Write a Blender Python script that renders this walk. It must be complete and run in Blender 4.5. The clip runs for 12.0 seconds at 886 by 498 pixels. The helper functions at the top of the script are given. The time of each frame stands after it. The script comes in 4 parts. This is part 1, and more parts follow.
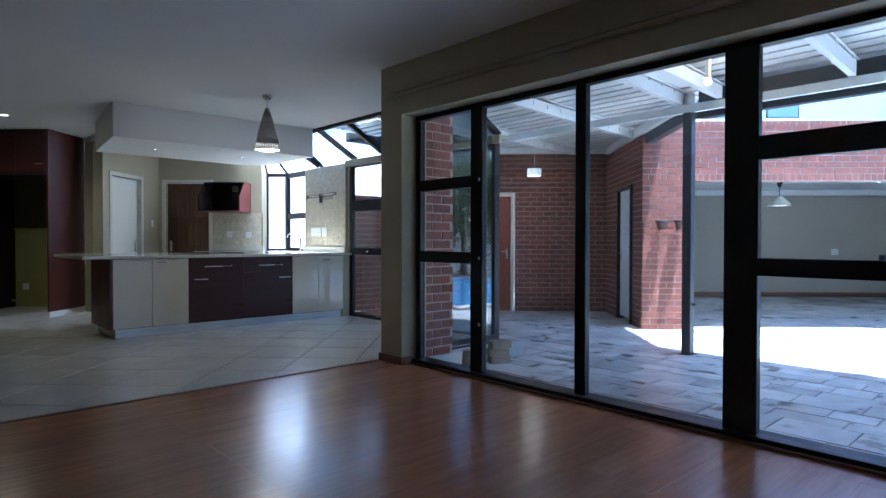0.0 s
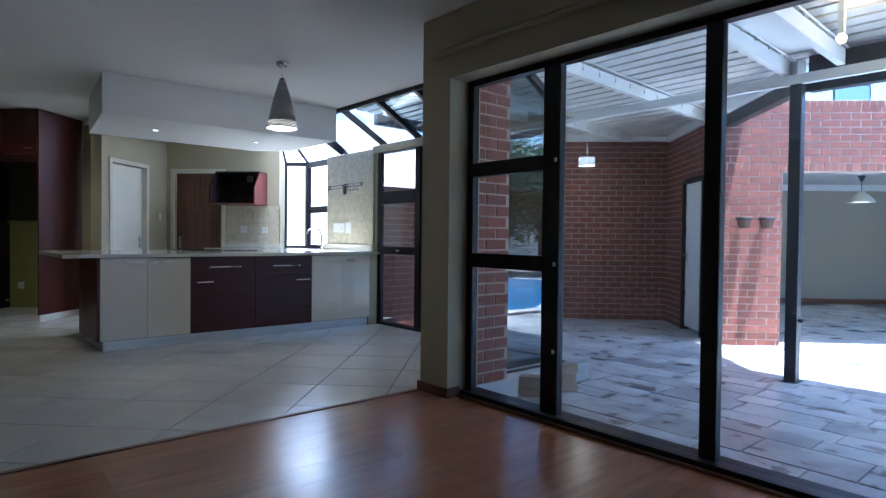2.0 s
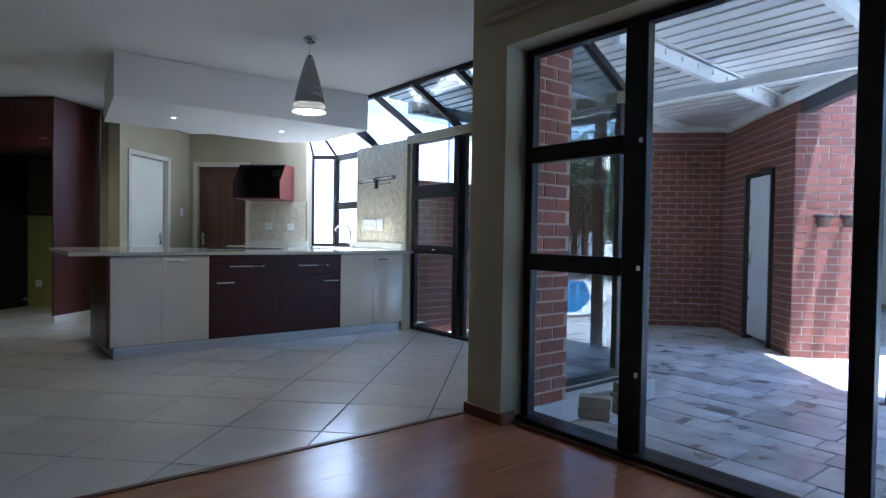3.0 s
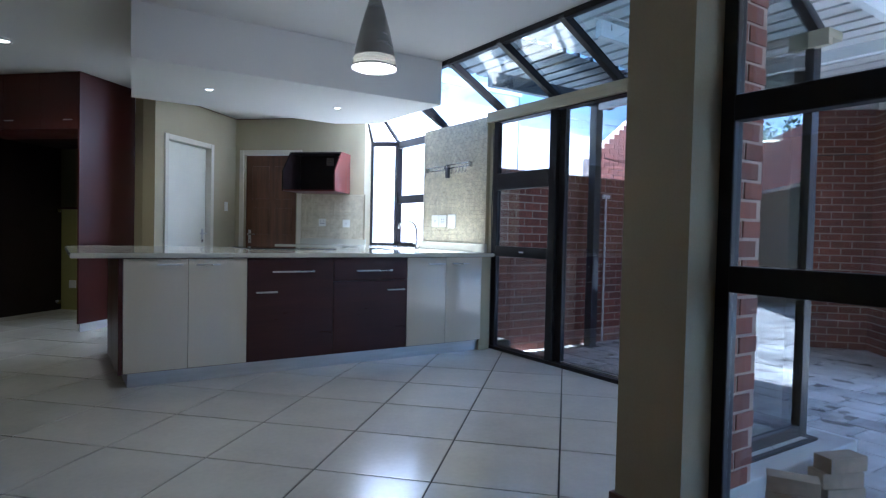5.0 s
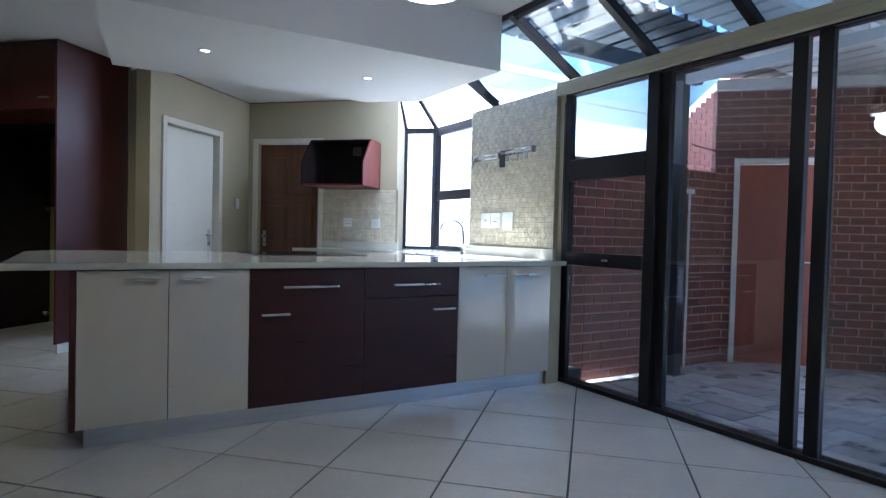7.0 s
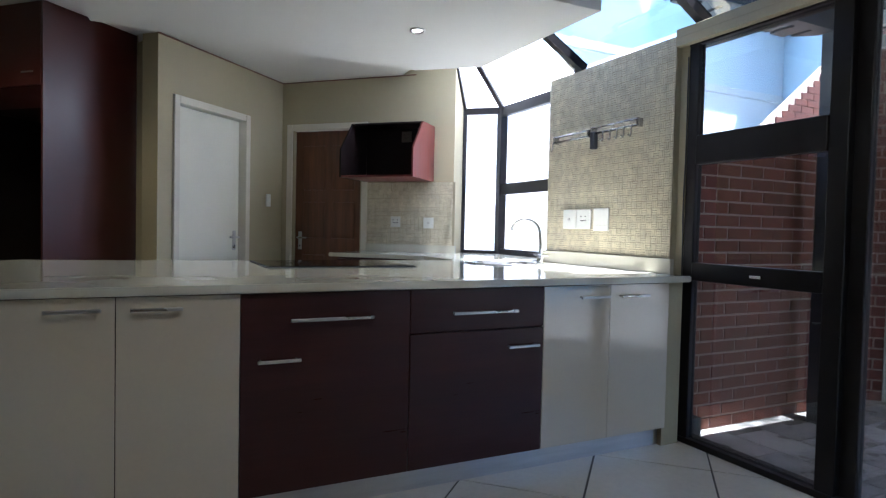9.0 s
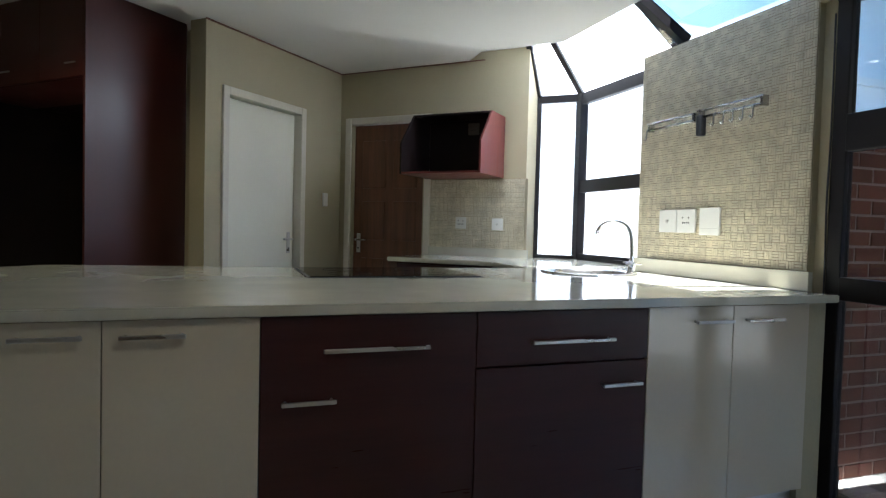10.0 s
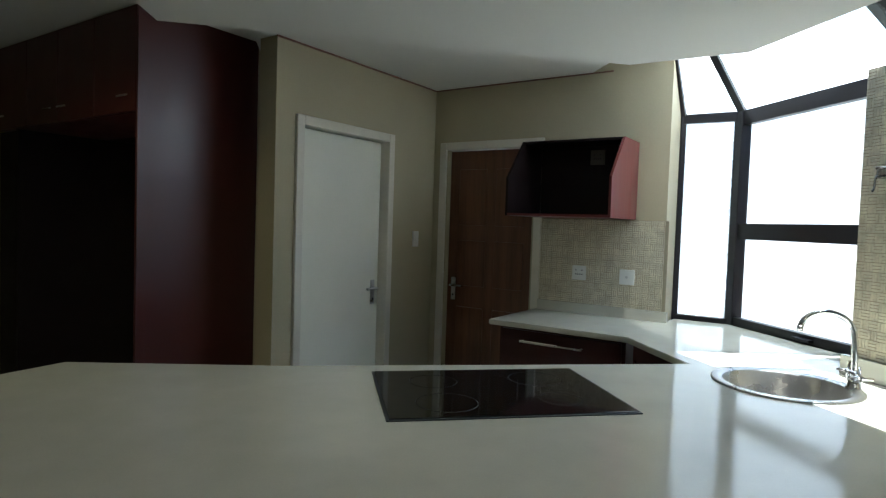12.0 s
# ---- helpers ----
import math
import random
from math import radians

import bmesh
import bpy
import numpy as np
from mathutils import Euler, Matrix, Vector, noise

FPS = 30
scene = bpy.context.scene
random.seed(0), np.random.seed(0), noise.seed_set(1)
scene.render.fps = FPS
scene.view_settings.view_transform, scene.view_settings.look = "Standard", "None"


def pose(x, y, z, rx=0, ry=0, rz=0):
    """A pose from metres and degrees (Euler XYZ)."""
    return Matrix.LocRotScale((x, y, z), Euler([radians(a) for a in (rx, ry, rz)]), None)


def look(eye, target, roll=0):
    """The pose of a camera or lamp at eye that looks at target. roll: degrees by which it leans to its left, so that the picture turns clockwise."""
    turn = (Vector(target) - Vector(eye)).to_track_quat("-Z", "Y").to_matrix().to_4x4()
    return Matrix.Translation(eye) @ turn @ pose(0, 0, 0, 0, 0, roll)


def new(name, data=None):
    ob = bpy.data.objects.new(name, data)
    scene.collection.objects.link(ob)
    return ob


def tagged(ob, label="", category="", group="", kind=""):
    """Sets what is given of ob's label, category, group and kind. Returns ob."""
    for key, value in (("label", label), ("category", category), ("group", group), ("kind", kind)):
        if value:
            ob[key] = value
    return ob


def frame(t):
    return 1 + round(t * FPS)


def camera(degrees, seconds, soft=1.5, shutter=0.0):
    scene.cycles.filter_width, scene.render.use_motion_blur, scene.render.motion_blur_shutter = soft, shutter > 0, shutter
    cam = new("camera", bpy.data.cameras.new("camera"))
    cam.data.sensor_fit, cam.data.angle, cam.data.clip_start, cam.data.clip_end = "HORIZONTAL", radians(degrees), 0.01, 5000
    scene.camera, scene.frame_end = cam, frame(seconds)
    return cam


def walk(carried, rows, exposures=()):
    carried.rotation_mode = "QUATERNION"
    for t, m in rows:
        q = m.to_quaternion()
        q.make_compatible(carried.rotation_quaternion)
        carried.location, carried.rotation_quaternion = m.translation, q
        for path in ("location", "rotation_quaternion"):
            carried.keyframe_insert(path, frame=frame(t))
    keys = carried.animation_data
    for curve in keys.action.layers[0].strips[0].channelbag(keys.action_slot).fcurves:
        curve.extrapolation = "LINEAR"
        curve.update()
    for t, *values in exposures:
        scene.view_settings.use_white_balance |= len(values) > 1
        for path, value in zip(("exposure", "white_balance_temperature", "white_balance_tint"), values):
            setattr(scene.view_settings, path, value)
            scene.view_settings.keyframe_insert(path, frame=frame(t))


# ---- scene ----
cam = camera(73.2, 12.0, soft=1.3)
PATH = [
    (0, (0.117, 0.67, 1.091), (1.477, 2.137, 1.063), 0.1),
    (0.5, (0.287, 0.894, 1.088), (1.638, 2.369, 1.057), 0.2),
    (1, (0.442, 1.141, 1.092), (1.784, 2.624, 1.059), 0.4),
    (1.5, (0.591, 1.408, 1.095), (1.915, 2.906, 1.057), 0.5),
    (2, (0.704, 1.68, 1.108), (2.011, 3.194, 1.068), 0.6),
    (2.5, (0.844, 1.967, 1.096), (2.125, 3.502, 1.056), 0.8),
    (3, (0.988, 2.26, 1.096), (2.229, 3.828, 1.051), 0.9),
    (5, (1.494, 3.449, 1.096), (2.595, 5.118, 1.042), 1.3),
    (5.5, (1.604, 3.741, 1.089), (2.677, 5.428, 1.036), 1.3),
    (6, (1.705, 4.011, 1.091), (2.759, 5.71, 1.037), 1.4),
    (6.5, (1.807, 4.284, 1.099), (2.851, 5.99, 1.045), 1.4),
    (7, (1.92, 4.571, 1.098), (2.957, 6.28, 1.046), 1.4),
    (8.8, (2.37, 5.511, 1.154), (3.277, 7.292, 1.083), 1.2),
    (9, (2.414, 5.607, 1.132), (3.292, 7.403, 1.067), 1.3),
    (9.5, (2.528, 5.86, 1.131), (3.314, 7.698, 1.064), 1.4),
    (10, (2.624, 6.111, 1.148), (3.297, 7.993, 1.078), 1.5),
    (10.5, (2.688, 6.384, 1.203), (3.256, 8.3, 1.127), 1.4),
    (11, (2.709, 6.623, 1.29), (3.202, 8.559, 1.205), 1.7),
    (11.5, (2.741, 6.843, 1.403), (3.173, 8.794, 1.31), 1.8),
    (12, (2.761, 7.003, 1.509), (3.143, 8.964, 1.423), 1.9),
]
EXPOSURES = [(0, 2.88, 4830, 12), (3, 2.98, 4850, 13), (5, 3.08, 4780, 13), (7, 2.98, 4880, 14), (9, 2.8, 5400, 14), (9.5, 2.68, 5600, 12), (10.5, 2.4, 5680, 6), (12, 2.05, 5560, 2)]
walk(cam, [(t, look(eye, target, roll)) for t, eye, target, roll in PATH], EXPOSURES)

# ---- daylight ----
SUN_TO = Vector((0.02, -0.22, 0.975)).normalized()
world = bpy.data.worlds.new("sky")
scene.world = world
world.use_nodes = True
wn = world.node_tree
sky = wn.nodes.new("ShaderNodeTexSky")
sky.sky_type, sky.sun_disc = "NISHITA", False
sky.sun_elevation = math.asin(SUN_TO.z)
sky.sun_rotation = math.atan2(SUN_TO.x, SUN_TO.y)
wn.nodes["Background"].inputs["Strength"].default_value = 0.15
wn.links.new(sky.outputs["Color"], wn.nodes["Background"].inputs["Color"])
sun = new("sun", bpy.data.lights.new("sun", "SUN"))
sun.data.energy, sun.data.angle, sun.data.color = 5.0, radians(0.5), (1.0, 0.95, 0.88)
sun.matrix_world = look(SUN_TO * 30, (0, 0, 0))


def lamp(name, kind, place, energy, color, size=0.05, spot=None):
    ob = new(name, bpy.data.lights.new(name, kind))
    ob.location, ob.data.energy, ob.data.color = place, energy, color
    ob.data.shadow_soft_size = size
    if spot:
        ob.data.spot_size, ob.data.spot_blend = radians(spot), 0.6
    return ob


# ---- materials ----
def mat(name, color, rough=0.5, metal=0.0, vary=0.08, scale=3.0, grain=60.0, bump=0.0, rand=0.0, coat=0.0, stretch=(1, 1, 1), tint=None, spec=0.5):
    """A surface with variation at two scales, fine relief, and a spread of brightness between objects."""
    m = bpy.data.materials.new(name)
    m.use_nodes = True
    t = m.node_tree
    n, l = t.nodes, t.links
    b = n["Principled BSDF"]
    b.inputs["Metallic"].default_value = metal
    b.inputs["Specular IOR Level"].default_value = spec
    b.inputs["Coat Weight"].default_value, b.inputs["Coat Roughness"].default_value = coat, 0.08
    co = n.new("ShaderNodeTexCoord")
    info = n.new("ShaderNodeObjectInfo")
    mp = n.new("ShaderNodeMapping")
    mp.inputs["Scale"].default_value = stretch
    l.new(co.outputs["Object"], mp.inputs["Vector"])
    if rand:
        off = n.new("ShaderNodeVectorMath")
        off.operation = "SCALE"
        off.inputs[0].default_value = (37.0, 19.0, 53.0)
        l.new(info.outputs["Random"], off.inputs["Scale"])
        l.new(off.outputs[0], mp.inputs["Location"])
    big, fine = n.new("ShaderNodeTexNoise"), n.new("ShaderNodeTexNoise")
    big.inputs["Scale"].default_value, fine.inputs["Scale"].default_value = scale, grain
    big.inputs["Detail"].default_value, fine.inputs["Detail"].default_value = 4, 3
    l.new(mp.outputs[0], big.inputs["Vector"])
    l.new(mp.outputs[0], fine.inputs["Vector"])
    add = n.new("ShaderNodeMath")
    add.operation = "MULTIPLY_ADD"
    add.inputs[1].default_value = 0.4
    l.new(fine.outputs["Fac"], add.inputs[0])
    l.new(big.outputs["Fac"], add.inputs[2])
    span = n.new("ShaderNodeMapRange")
    span.inputs["From Min"].default_value, span.inputs["From Max"].default_value = 0.45, 0.95
    span.inputs["To Min"].default_value, span.inputs["To Max"].default_value = 1 - 2 * vary, 1 + 2 * vary
    l.new(add.outputs[0], span.inputs["Value"])
    last = span.outputs[0]
    if rand:
        r = n.new("ShaderNodeMapRange")
        r.inputs["To Min"].default_value, r.inputs["To Max"].default_value = 1 - rand, 1 + rand
        l.new(info.outputs["Random"], r.inputs["Value"])
        mul = n.new("ShaderNodeMath")
        mul.operation = "MULTIPLY"
        l.new(last, mul.inputs[0])
        l.new(r.outputs[0], mul.inputs[1])
        last = mul.outputs[0]
    sc = n.new("ShaderNodeVectorMath")
    sc.operation = "SCALE"
    sc.inputs[0].default_value = color[:3]
    l.new(last, sc.inputs["Scale"])
    out = sc.outputs[0]
    if tint:
        mix = n.new("ShaderNodeMix")
        mix.data_type = "RGBA"
        mix.inputs["B"].default_value = (*tint, 1)
        blot = n.new("ShaderNodeTexNoise")
        blot.inputs["Scale"].default_value, blot.inputs["Detail"].default_value = scale * 0.6, 6
        l.new(mp.outputs[0], blot.inputs["Vector"])
        ramp = n.new("ShaderNodeMapRange")
        ramp.inputs["From Min"].default_value, ramp.inputs["From Max"].default_value = 0.48, 0.7
        ramp.inputs["To Max"].default_value = 0.75
        l.new(blot.outputs["Fac"], ramp.inputs["Value"])
        l.new(ramp.outputs[0], mix.inputs["Factor"])
        l.new(out, mix.inputs["A"])
        out = mix.outputs["Result"]
    l.new(out, b.inputs["Base Color"])
    rr = n.new("ShaderNodeMapRange")
    rr.inputs["From Min"].default_value, rr.inputs["From Max"].default_value = 0.3, 0.7
    rr.inputs["To Min"].default_value, rr.inputs["To Max"].default_value = rough * 0.85, min(1, rough * 1.2)
    l.new(big.outputs["Fac"], rr.inputs["Value"])
    l.new(rr.outputs[0], b.inputs["Roughness"])
    if bump:
        bp = n.new("ShaderNodeBump")
        bp.inputs["Strength"].default_value, bp.inputs["Distance"].default_value = min(1, bump), 0.004
        l.new(add.outputs[0], bp.inputs["Height"])
        l.new(bp.outputs[0], b.inputs["Normal"])
    return m


def glow(name, color, strength):
    m = bpy.data.materials.new(name)
    m.use_nodes = True
    b = m.node_tree.nodes["Principled BSDF"]
    b.inputs["Base Color"].default_value = (*color, 1)
    b.inputs["Emission Color"].default_value, b.inputs["Emission Strength"].default_value = (*color, 1), strength
    return m


def glass_mat(name, color=(1, 1, 1), rough=0.0, gloss=0.08):
    """A thin pane: clear, with real reflections."""
    m = bpy.data.materials.new(name)
    m.use_nodes = True
    n, l = m.node_tree.nodes, m.node_tree.links
    n.remove(n["Principled BSDF"])
    clear, shine, mix = n.new("ShaderNodeBsdfTransparent"), n.new("ShaderNodeBsdfGlossy"), n.new("ShaderNodeMixShader")
    face, power, span = n.new("ShaderNodeLayerWeight"), n.new("ShaderNodeMath"), n.new("ShaderNodeMapRange")
    clear.inputs["Color"].default_value = (*color, 1)
    shine.inputs["Roughness"].default_value = rough
    face.inputs["Blend"].default_value = 0.5
    power.operation, power.inputs[1].default_value = "POWER", 5.0
    span.inputs["To Min"].default_value, span.inputs["To Max"].default_value = gloss, 1.0
    l.new(face.outputs["Facing"], power.inputs[0])
    l.new(power.outputs[0], span.inputs["Value"])
    l.new(span.outputs[0], mix.inputs[0])
    l.new(clear.outputs[0], mix.inputs[1])
    l.new(shine.outputs[0], mix.inputs[2])
    l.new(mix.outputs[0], n["Material Output"].inputs["Surface"])
    return m


PLASTER = mat("warm_grey_plaster", (0.41, 0.36, 0.235), 0.75, vary=0.04, scale=1.3, grain=90, bump=0.12)
CEIL = mat("ceiling_paint", (0.74, 0.73, 0.70), 0.8, vary=0.02, scale=0.7, grain=120, bump=0.05)
WHITE = mat("white_paint", (0.78, 0.78, 0.75), 0.45, vary=0.02, scale=2, bump=0.05)
DOORWHITE = mat("ivory_door_paint", (0.76, 0.74, 0.62), 0.4, vary=0.02, scale=2)
WARMWHITE = mat("cream_paint", (0.66, 0.62, 0.52), 0.5, vary=0.04, scale=2, bump=0.05)
LIMEWALL = mat("yellow_green_plaster", (0.30, 0.285, 0.095), 0.7, vary=0.05, scale=1.5, bump=0.1)
BLACK = mat("dark_bronze_aluminium", (0.014, 0.012, 0.013), 0.4, vary=0.1, scale=6, grain=150, spec=0.3)
GLASS = glass_mat("window_glass", (0.90, 0.93, 0.93))
TINT = glass_mat("tinted_door_glass", (0.77, 0.79, 0.79), 0.0, 0.10)
ROOFGLASS = glass_mat("roof_glass", (0.48, 0.60, 0.66), 0.0, 0.12)
ENDGLASS = glass_mat("tinted_end_glass", (0.42, 0.46, 0.46), 0.0, 0.20)
MILK = bpy.data.materials.new("milky_roof_pane")
MILK.use_nodes = True
mn, ml = MILK.node_tree.nodes, MILK.node_tree.links
mn.remove(mn["Principled BSDF"])
m1, m2, m3 = mn.new("ShaderNodeBsdfTranslucent"), mn.new("ShaderNodeBsdfTransparent"), mn.new("ShaderNodeMixShader")
m1.inputs["Color"].default_value = (0.9, 0.92, 0.92, 1)
m3.inputs[0].default_value = 0.10
ml.new(m1.outputs[0], m3.inputs[1])
ml.new(m2.outputs[0], m3.inputs[2])
ml.new(m3.outputs[0], mn["Material Output"].inputs["Surface"])
FROST = mat("frosted_pane", (0.85, 0.87, 0.87), 0.6)
FROST.node_tree.nodes["Principled BSDF"].inputs["Transmission Weight"].default_value = 0.9
BRICK = mat("red_face_brick", (0.190, 0.062, 0.040), 0.85, vary=0.16, scale=9, grain=70, bump=0.5, rand=0.20)
MORTAR = mat("grey_mortar", (0.40, 0.31, 0.25), 0.95, vary=0.1, scale=6, grain=120, bump=0.4)
SLATE = mat("grey_slate_paver", (0.44, 0.435, 0.425), 0.30, spec=0.8, vary=0.27, scale=4, grain=30, bump=0.7, rand=0.36, tint=(0.66, 0.62, 0.55))
GROUT = mat("pale_grout", (0.34, 0.32, 0.29), 0.9, vary=0.5, scale=1.6, grain=14)
CONCRETE = mat("pale_concrete", (0.50, 0.49, 0.46), 0.9, vary=0.1, scale=2, bump=0.3)
TILE = mat("cream_floor_tile", (0.67, 0.64, 0.56), 0.19, vary=0.04, scale=2.5, grain=40, rand=0.04, spec=1.0)
TILEGROUT = mat("dark_grout", (0.07, 0.065, 0.06), 0.9)
WOOD = mat("laminate_oak", (0.36, 0.148, 0.062), 0.21, vary=0.10, scale=1.6, grain=7, rand=0.09, stretch=(0.9, 13, 1), spec=0.6)
MAHOG = mat("dark_mahogany_veneer", (0.066, 0.0115, 0.0085), 0.36, spec=0.6, vary=0.02, scale=1.5, grain=30, stretch=(2, 2, 1))
MAHOGDARK = mat("dark_brown_laminate", (0.044, 0.0115, 0.0105), 0.32, spec=0.35, vary=0.1, scale=2, grain=12, stretch=(0.6, 8, 8))
REDSIDE = mat("red_mahogany_veneer", (0.14, 0.032, 0.027), 0.35, vary=0.1, scale=2, grain=12, stretch=(8, 8, 0.6))
DOORWOOD = mat("brown_door_wood", (0.12, 0.048, 0.021), 0.4, vary=0.18, scale=2, grain=14, stretch=(8, 8, 0.5), bump=0.1)
# near-black that puts the shade of cupboard and alcove into the colour
SHADEBLACK = mat("shaded_laminate", (0.010, 0.005, 0.005), 0.55, vary=0.1, scale=3, spec=0.25)
REDDOOR = mat("orange_brown_door_wood", (0.27, 0.060, 0.022), 0.4, vary=0.15, scale=2, grain=14, stretch=(8, 8, 0.5))
GLOSSWHITE = mat("cream_gloss_front", (0.63, 0.565, 0.44), 0.10, spec=0.8, vary=0.02, scale=2)
STONE = mat("cream_quartz", (0.55, 0.535, 0.445), 0.10, vary=0.03, scale=5, grain=220)
STEEL = mat("brushed_steel", (0.56, 0.55, 0.53), 0.28, 1.0, vary=0.05, scale=4, grain=80)
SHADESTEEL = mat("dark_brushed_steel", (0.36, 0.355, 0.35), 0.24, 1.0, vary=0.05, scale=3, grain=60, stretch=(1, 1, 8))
DARKCHROME = mat("dull_dark_chrome", (0.42, 0.42, 0.43), 0.12, 1.0, vary=0.04)
CHROME = mat("chrome", (0.75, 0.75, 0.76), 0.08, 1.0, vary=0.02)
KICK = mat("brushed_aluminium_plinth", (0.60, 0.60, 0.60), 0.34, 1.0, vary=0.06, scale=3, stretch=(1, 1, 10))
HOBGLASS = mat("black_hob_glass", (0.006, 0.006, 0.007), 0.06, vary=0.02)
PLASTIC = mat("white_plastic", (0.74, 0.74, 0.70), 0.35, vary=0.02)
SKIRT = mat("brown_skirting", (0.16, 0.065, 0.035), 0.45, vary=0.15, scale=4, stretch=(1, 1, 8))
SHEET = mat("white_roof_sheet", (0.64, 0.63, 0.60), 0.45, vary=0.06, scale=2, grain=30)
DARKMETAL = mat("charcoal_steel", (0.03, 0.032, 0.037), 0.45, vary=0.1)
GARAGEWALL = mat("garage_plaster", (0.40, 0.36, 0.29), 0.8, vary=0.04, scale=1, bump=0.1)
MOSA = mat("mosaic_beige", (0.60, 0.545, 0.40), 0.4, vary=0.12, scale=14, grain=60)


# ---- mesh helpers ----
def box(bm, x0, x1, y0, y1, z0, z1, bevel=0.0, m=None):
    r = bmesh.ops.create_cube(bm, size=1.0)
    v = r["verts"]
    bmesh.ops.scale(bm, vec=(abs(x1 - x0), abs(y1 - y0), abs(z1 - z0)), verts=v)
    bmesh.ops.translate(bm, vec=((x0 + x1) / 2, (y0 + y1) / 2, (z0 + z1) / 2), verts=v)
    if bevel:
        e = list({e for q in v for e in q.link_edges})
        o = bmesh.ops.bevel(bm, geom=e, offset=bevel, segments=2, affect="EDGES", profile=0.5)
        v = o["verts"]
    if m is not None:
        bmesh.ops.transform(bm, matrix=m, verts=list({q for q in v}))
    return v


def prism(bm, pts, z0, z1):
    lo, hi = [bm.verts.new((x, y, z0)) for x, y in pts], [bm.verts.new((x, y, z1)) for x, y in pts]
    bm.faces.new(hi)
    bm.faces.new(lo[::-1])
    for i in range(len(pts)):
        k = (i + 1) % len(pts)
        bm.faces.new((lo[i], lo[k], hi[k], hi[i]))
    bmesh.ops.recalc_face_normals(bm, faces=bm.faces[:])


def lathe(bm, prof, seg=32, m=None):
    """A turned shape from (radius, height) steps."""
    rings = []
    for r, z in prof:
        rings.append([bm.verts.new((r * math.cos(2 * math.pi * i / seg), r * math.sin(2 * math.pi * i / seg), z)) for i in range(seg)])
    for a, b in zip(rings, rings[1:]):
        for i in range(seg):
            k = (i + 1) % seg
            bm.faces.new((a[i], a[k], b[k], b[i]))
    if m is not None:
        bmesh.ops.transform(bm, matrix=m, verts=[v for r in rings for v in r])
    for f in bm.faces:
        f.smooth = True
    return rings


def rod(bm, a, b, r, seg=10):
    a, b = Vector(a), Vector(b)
    d = b - a
    m = Matrix.Translation(a) @ d.to_track_quat("Z", "Y").to_matrix().to_4x4()
    rings = lathe(bm, [(r, 0), (r, d.length)], seg, m)
    bm.faces.new(rings[0][::-1])
    bm.faces.new(rings[1])


def beam(bm, a, b, w, h):
    """A bar of rectangular section from a to b, w across and h upright."""
    a, b = Vector(a), Vector(b)
    d = (b - a).normalized()
    side = d.cross(Vector((0, 0, 1))).normalized() * (w / 2)
    up = side.cross(d).normalized() * (h / 2)
    v = [bm.verts.new(p + s * side + u * up) for p in (a, b) for s, u in ((-1, -1), (1, -1), (1, 1), (-1, 1))]
    for f in ((0, 1, 2, 3), (7, 6, 5, 4), (0, 4, 5, 1), (1, 5, 6, 2), (2, 6, 7, 3), (3, 7, 4, 0)):
        bm.faces.new([v[i] for i in f])
    bmesh.ops.recalc_face_normals(bm, faces=bm.faces[:])


def finish(name, bm, material, parent=None, label=""):
    me = bpy.data.meshes.new(name)
    bm.to_mesh(me)
    bm.free()
    me.materials.append(material)
    ob = new(name, me)
    if parent:
        ob.parent = parent
    if label:
        tagged(ob, label)
    return ob


def part(name, bm, material, parent, label=""):
    return finish(name, bm, material, parent, label)


def boxes(name, material, parent, *dims, bevel=0.0, label=""):
    bm = bmesh.new()
    for d in dims:
        box(bm, *d, bevel=bevel)
    return part(name, bm, material, parent, label)


def thing(name, m, label, category, group=""):
    e = new(name)
    e.empty_display_size = 0.1
    e.matrix_world = m
    return tagged(e, label, category, group)


def structure(name, bm, material, label="", category=""):
    return tagged(finish(name, bm, material), label, category, kind="structure")


def slabs(length, z0, z1, holes):
    """The rectangles of a wall face left round its openings (s0, s1, z0, z1)."""
    cuts = sorted({0.0, length, *(c for h in holes for c in h[:2])})
    out = []
    for a, b in zip(cuts, cuts[1:]):
        inside = sorted((h[2], h[3]) for h in holes if h[0] <= a + 1e-6 and h[1] >= b - 1e-6)
        z = z0
        for lo, hi in inside:
            if lo > z + 1e-6:
                out.append((a, b, z, lo))
            z = max(z, hi)
        if z < z1 - 1e-6:
            out.append((a, b, z, z1))
    return out


def wall(name, a, b, thick, z0, z1, material, holes=(), label="", category="wall"):
    """A wall whose face runs from a to b, with its body to the left of that line."""
    a, b = Vector((*a, 0)), Vector((*b, 0))
    bm = bmesh.new()
    for s0, s1, lo, hi in slabs((b - a).length, z0, z1, holes):
        box(bm, s0, s1, 0, thick, lo, hi)
    ob = structure(name, bm, material, label, category)
    ob.matrix_world = Matrix.Translation(a) @ pose(0, 0, 0, 0, 0, math.degrees(math.atan2(b.y - a.y, b.x - a.x)))
    return ob


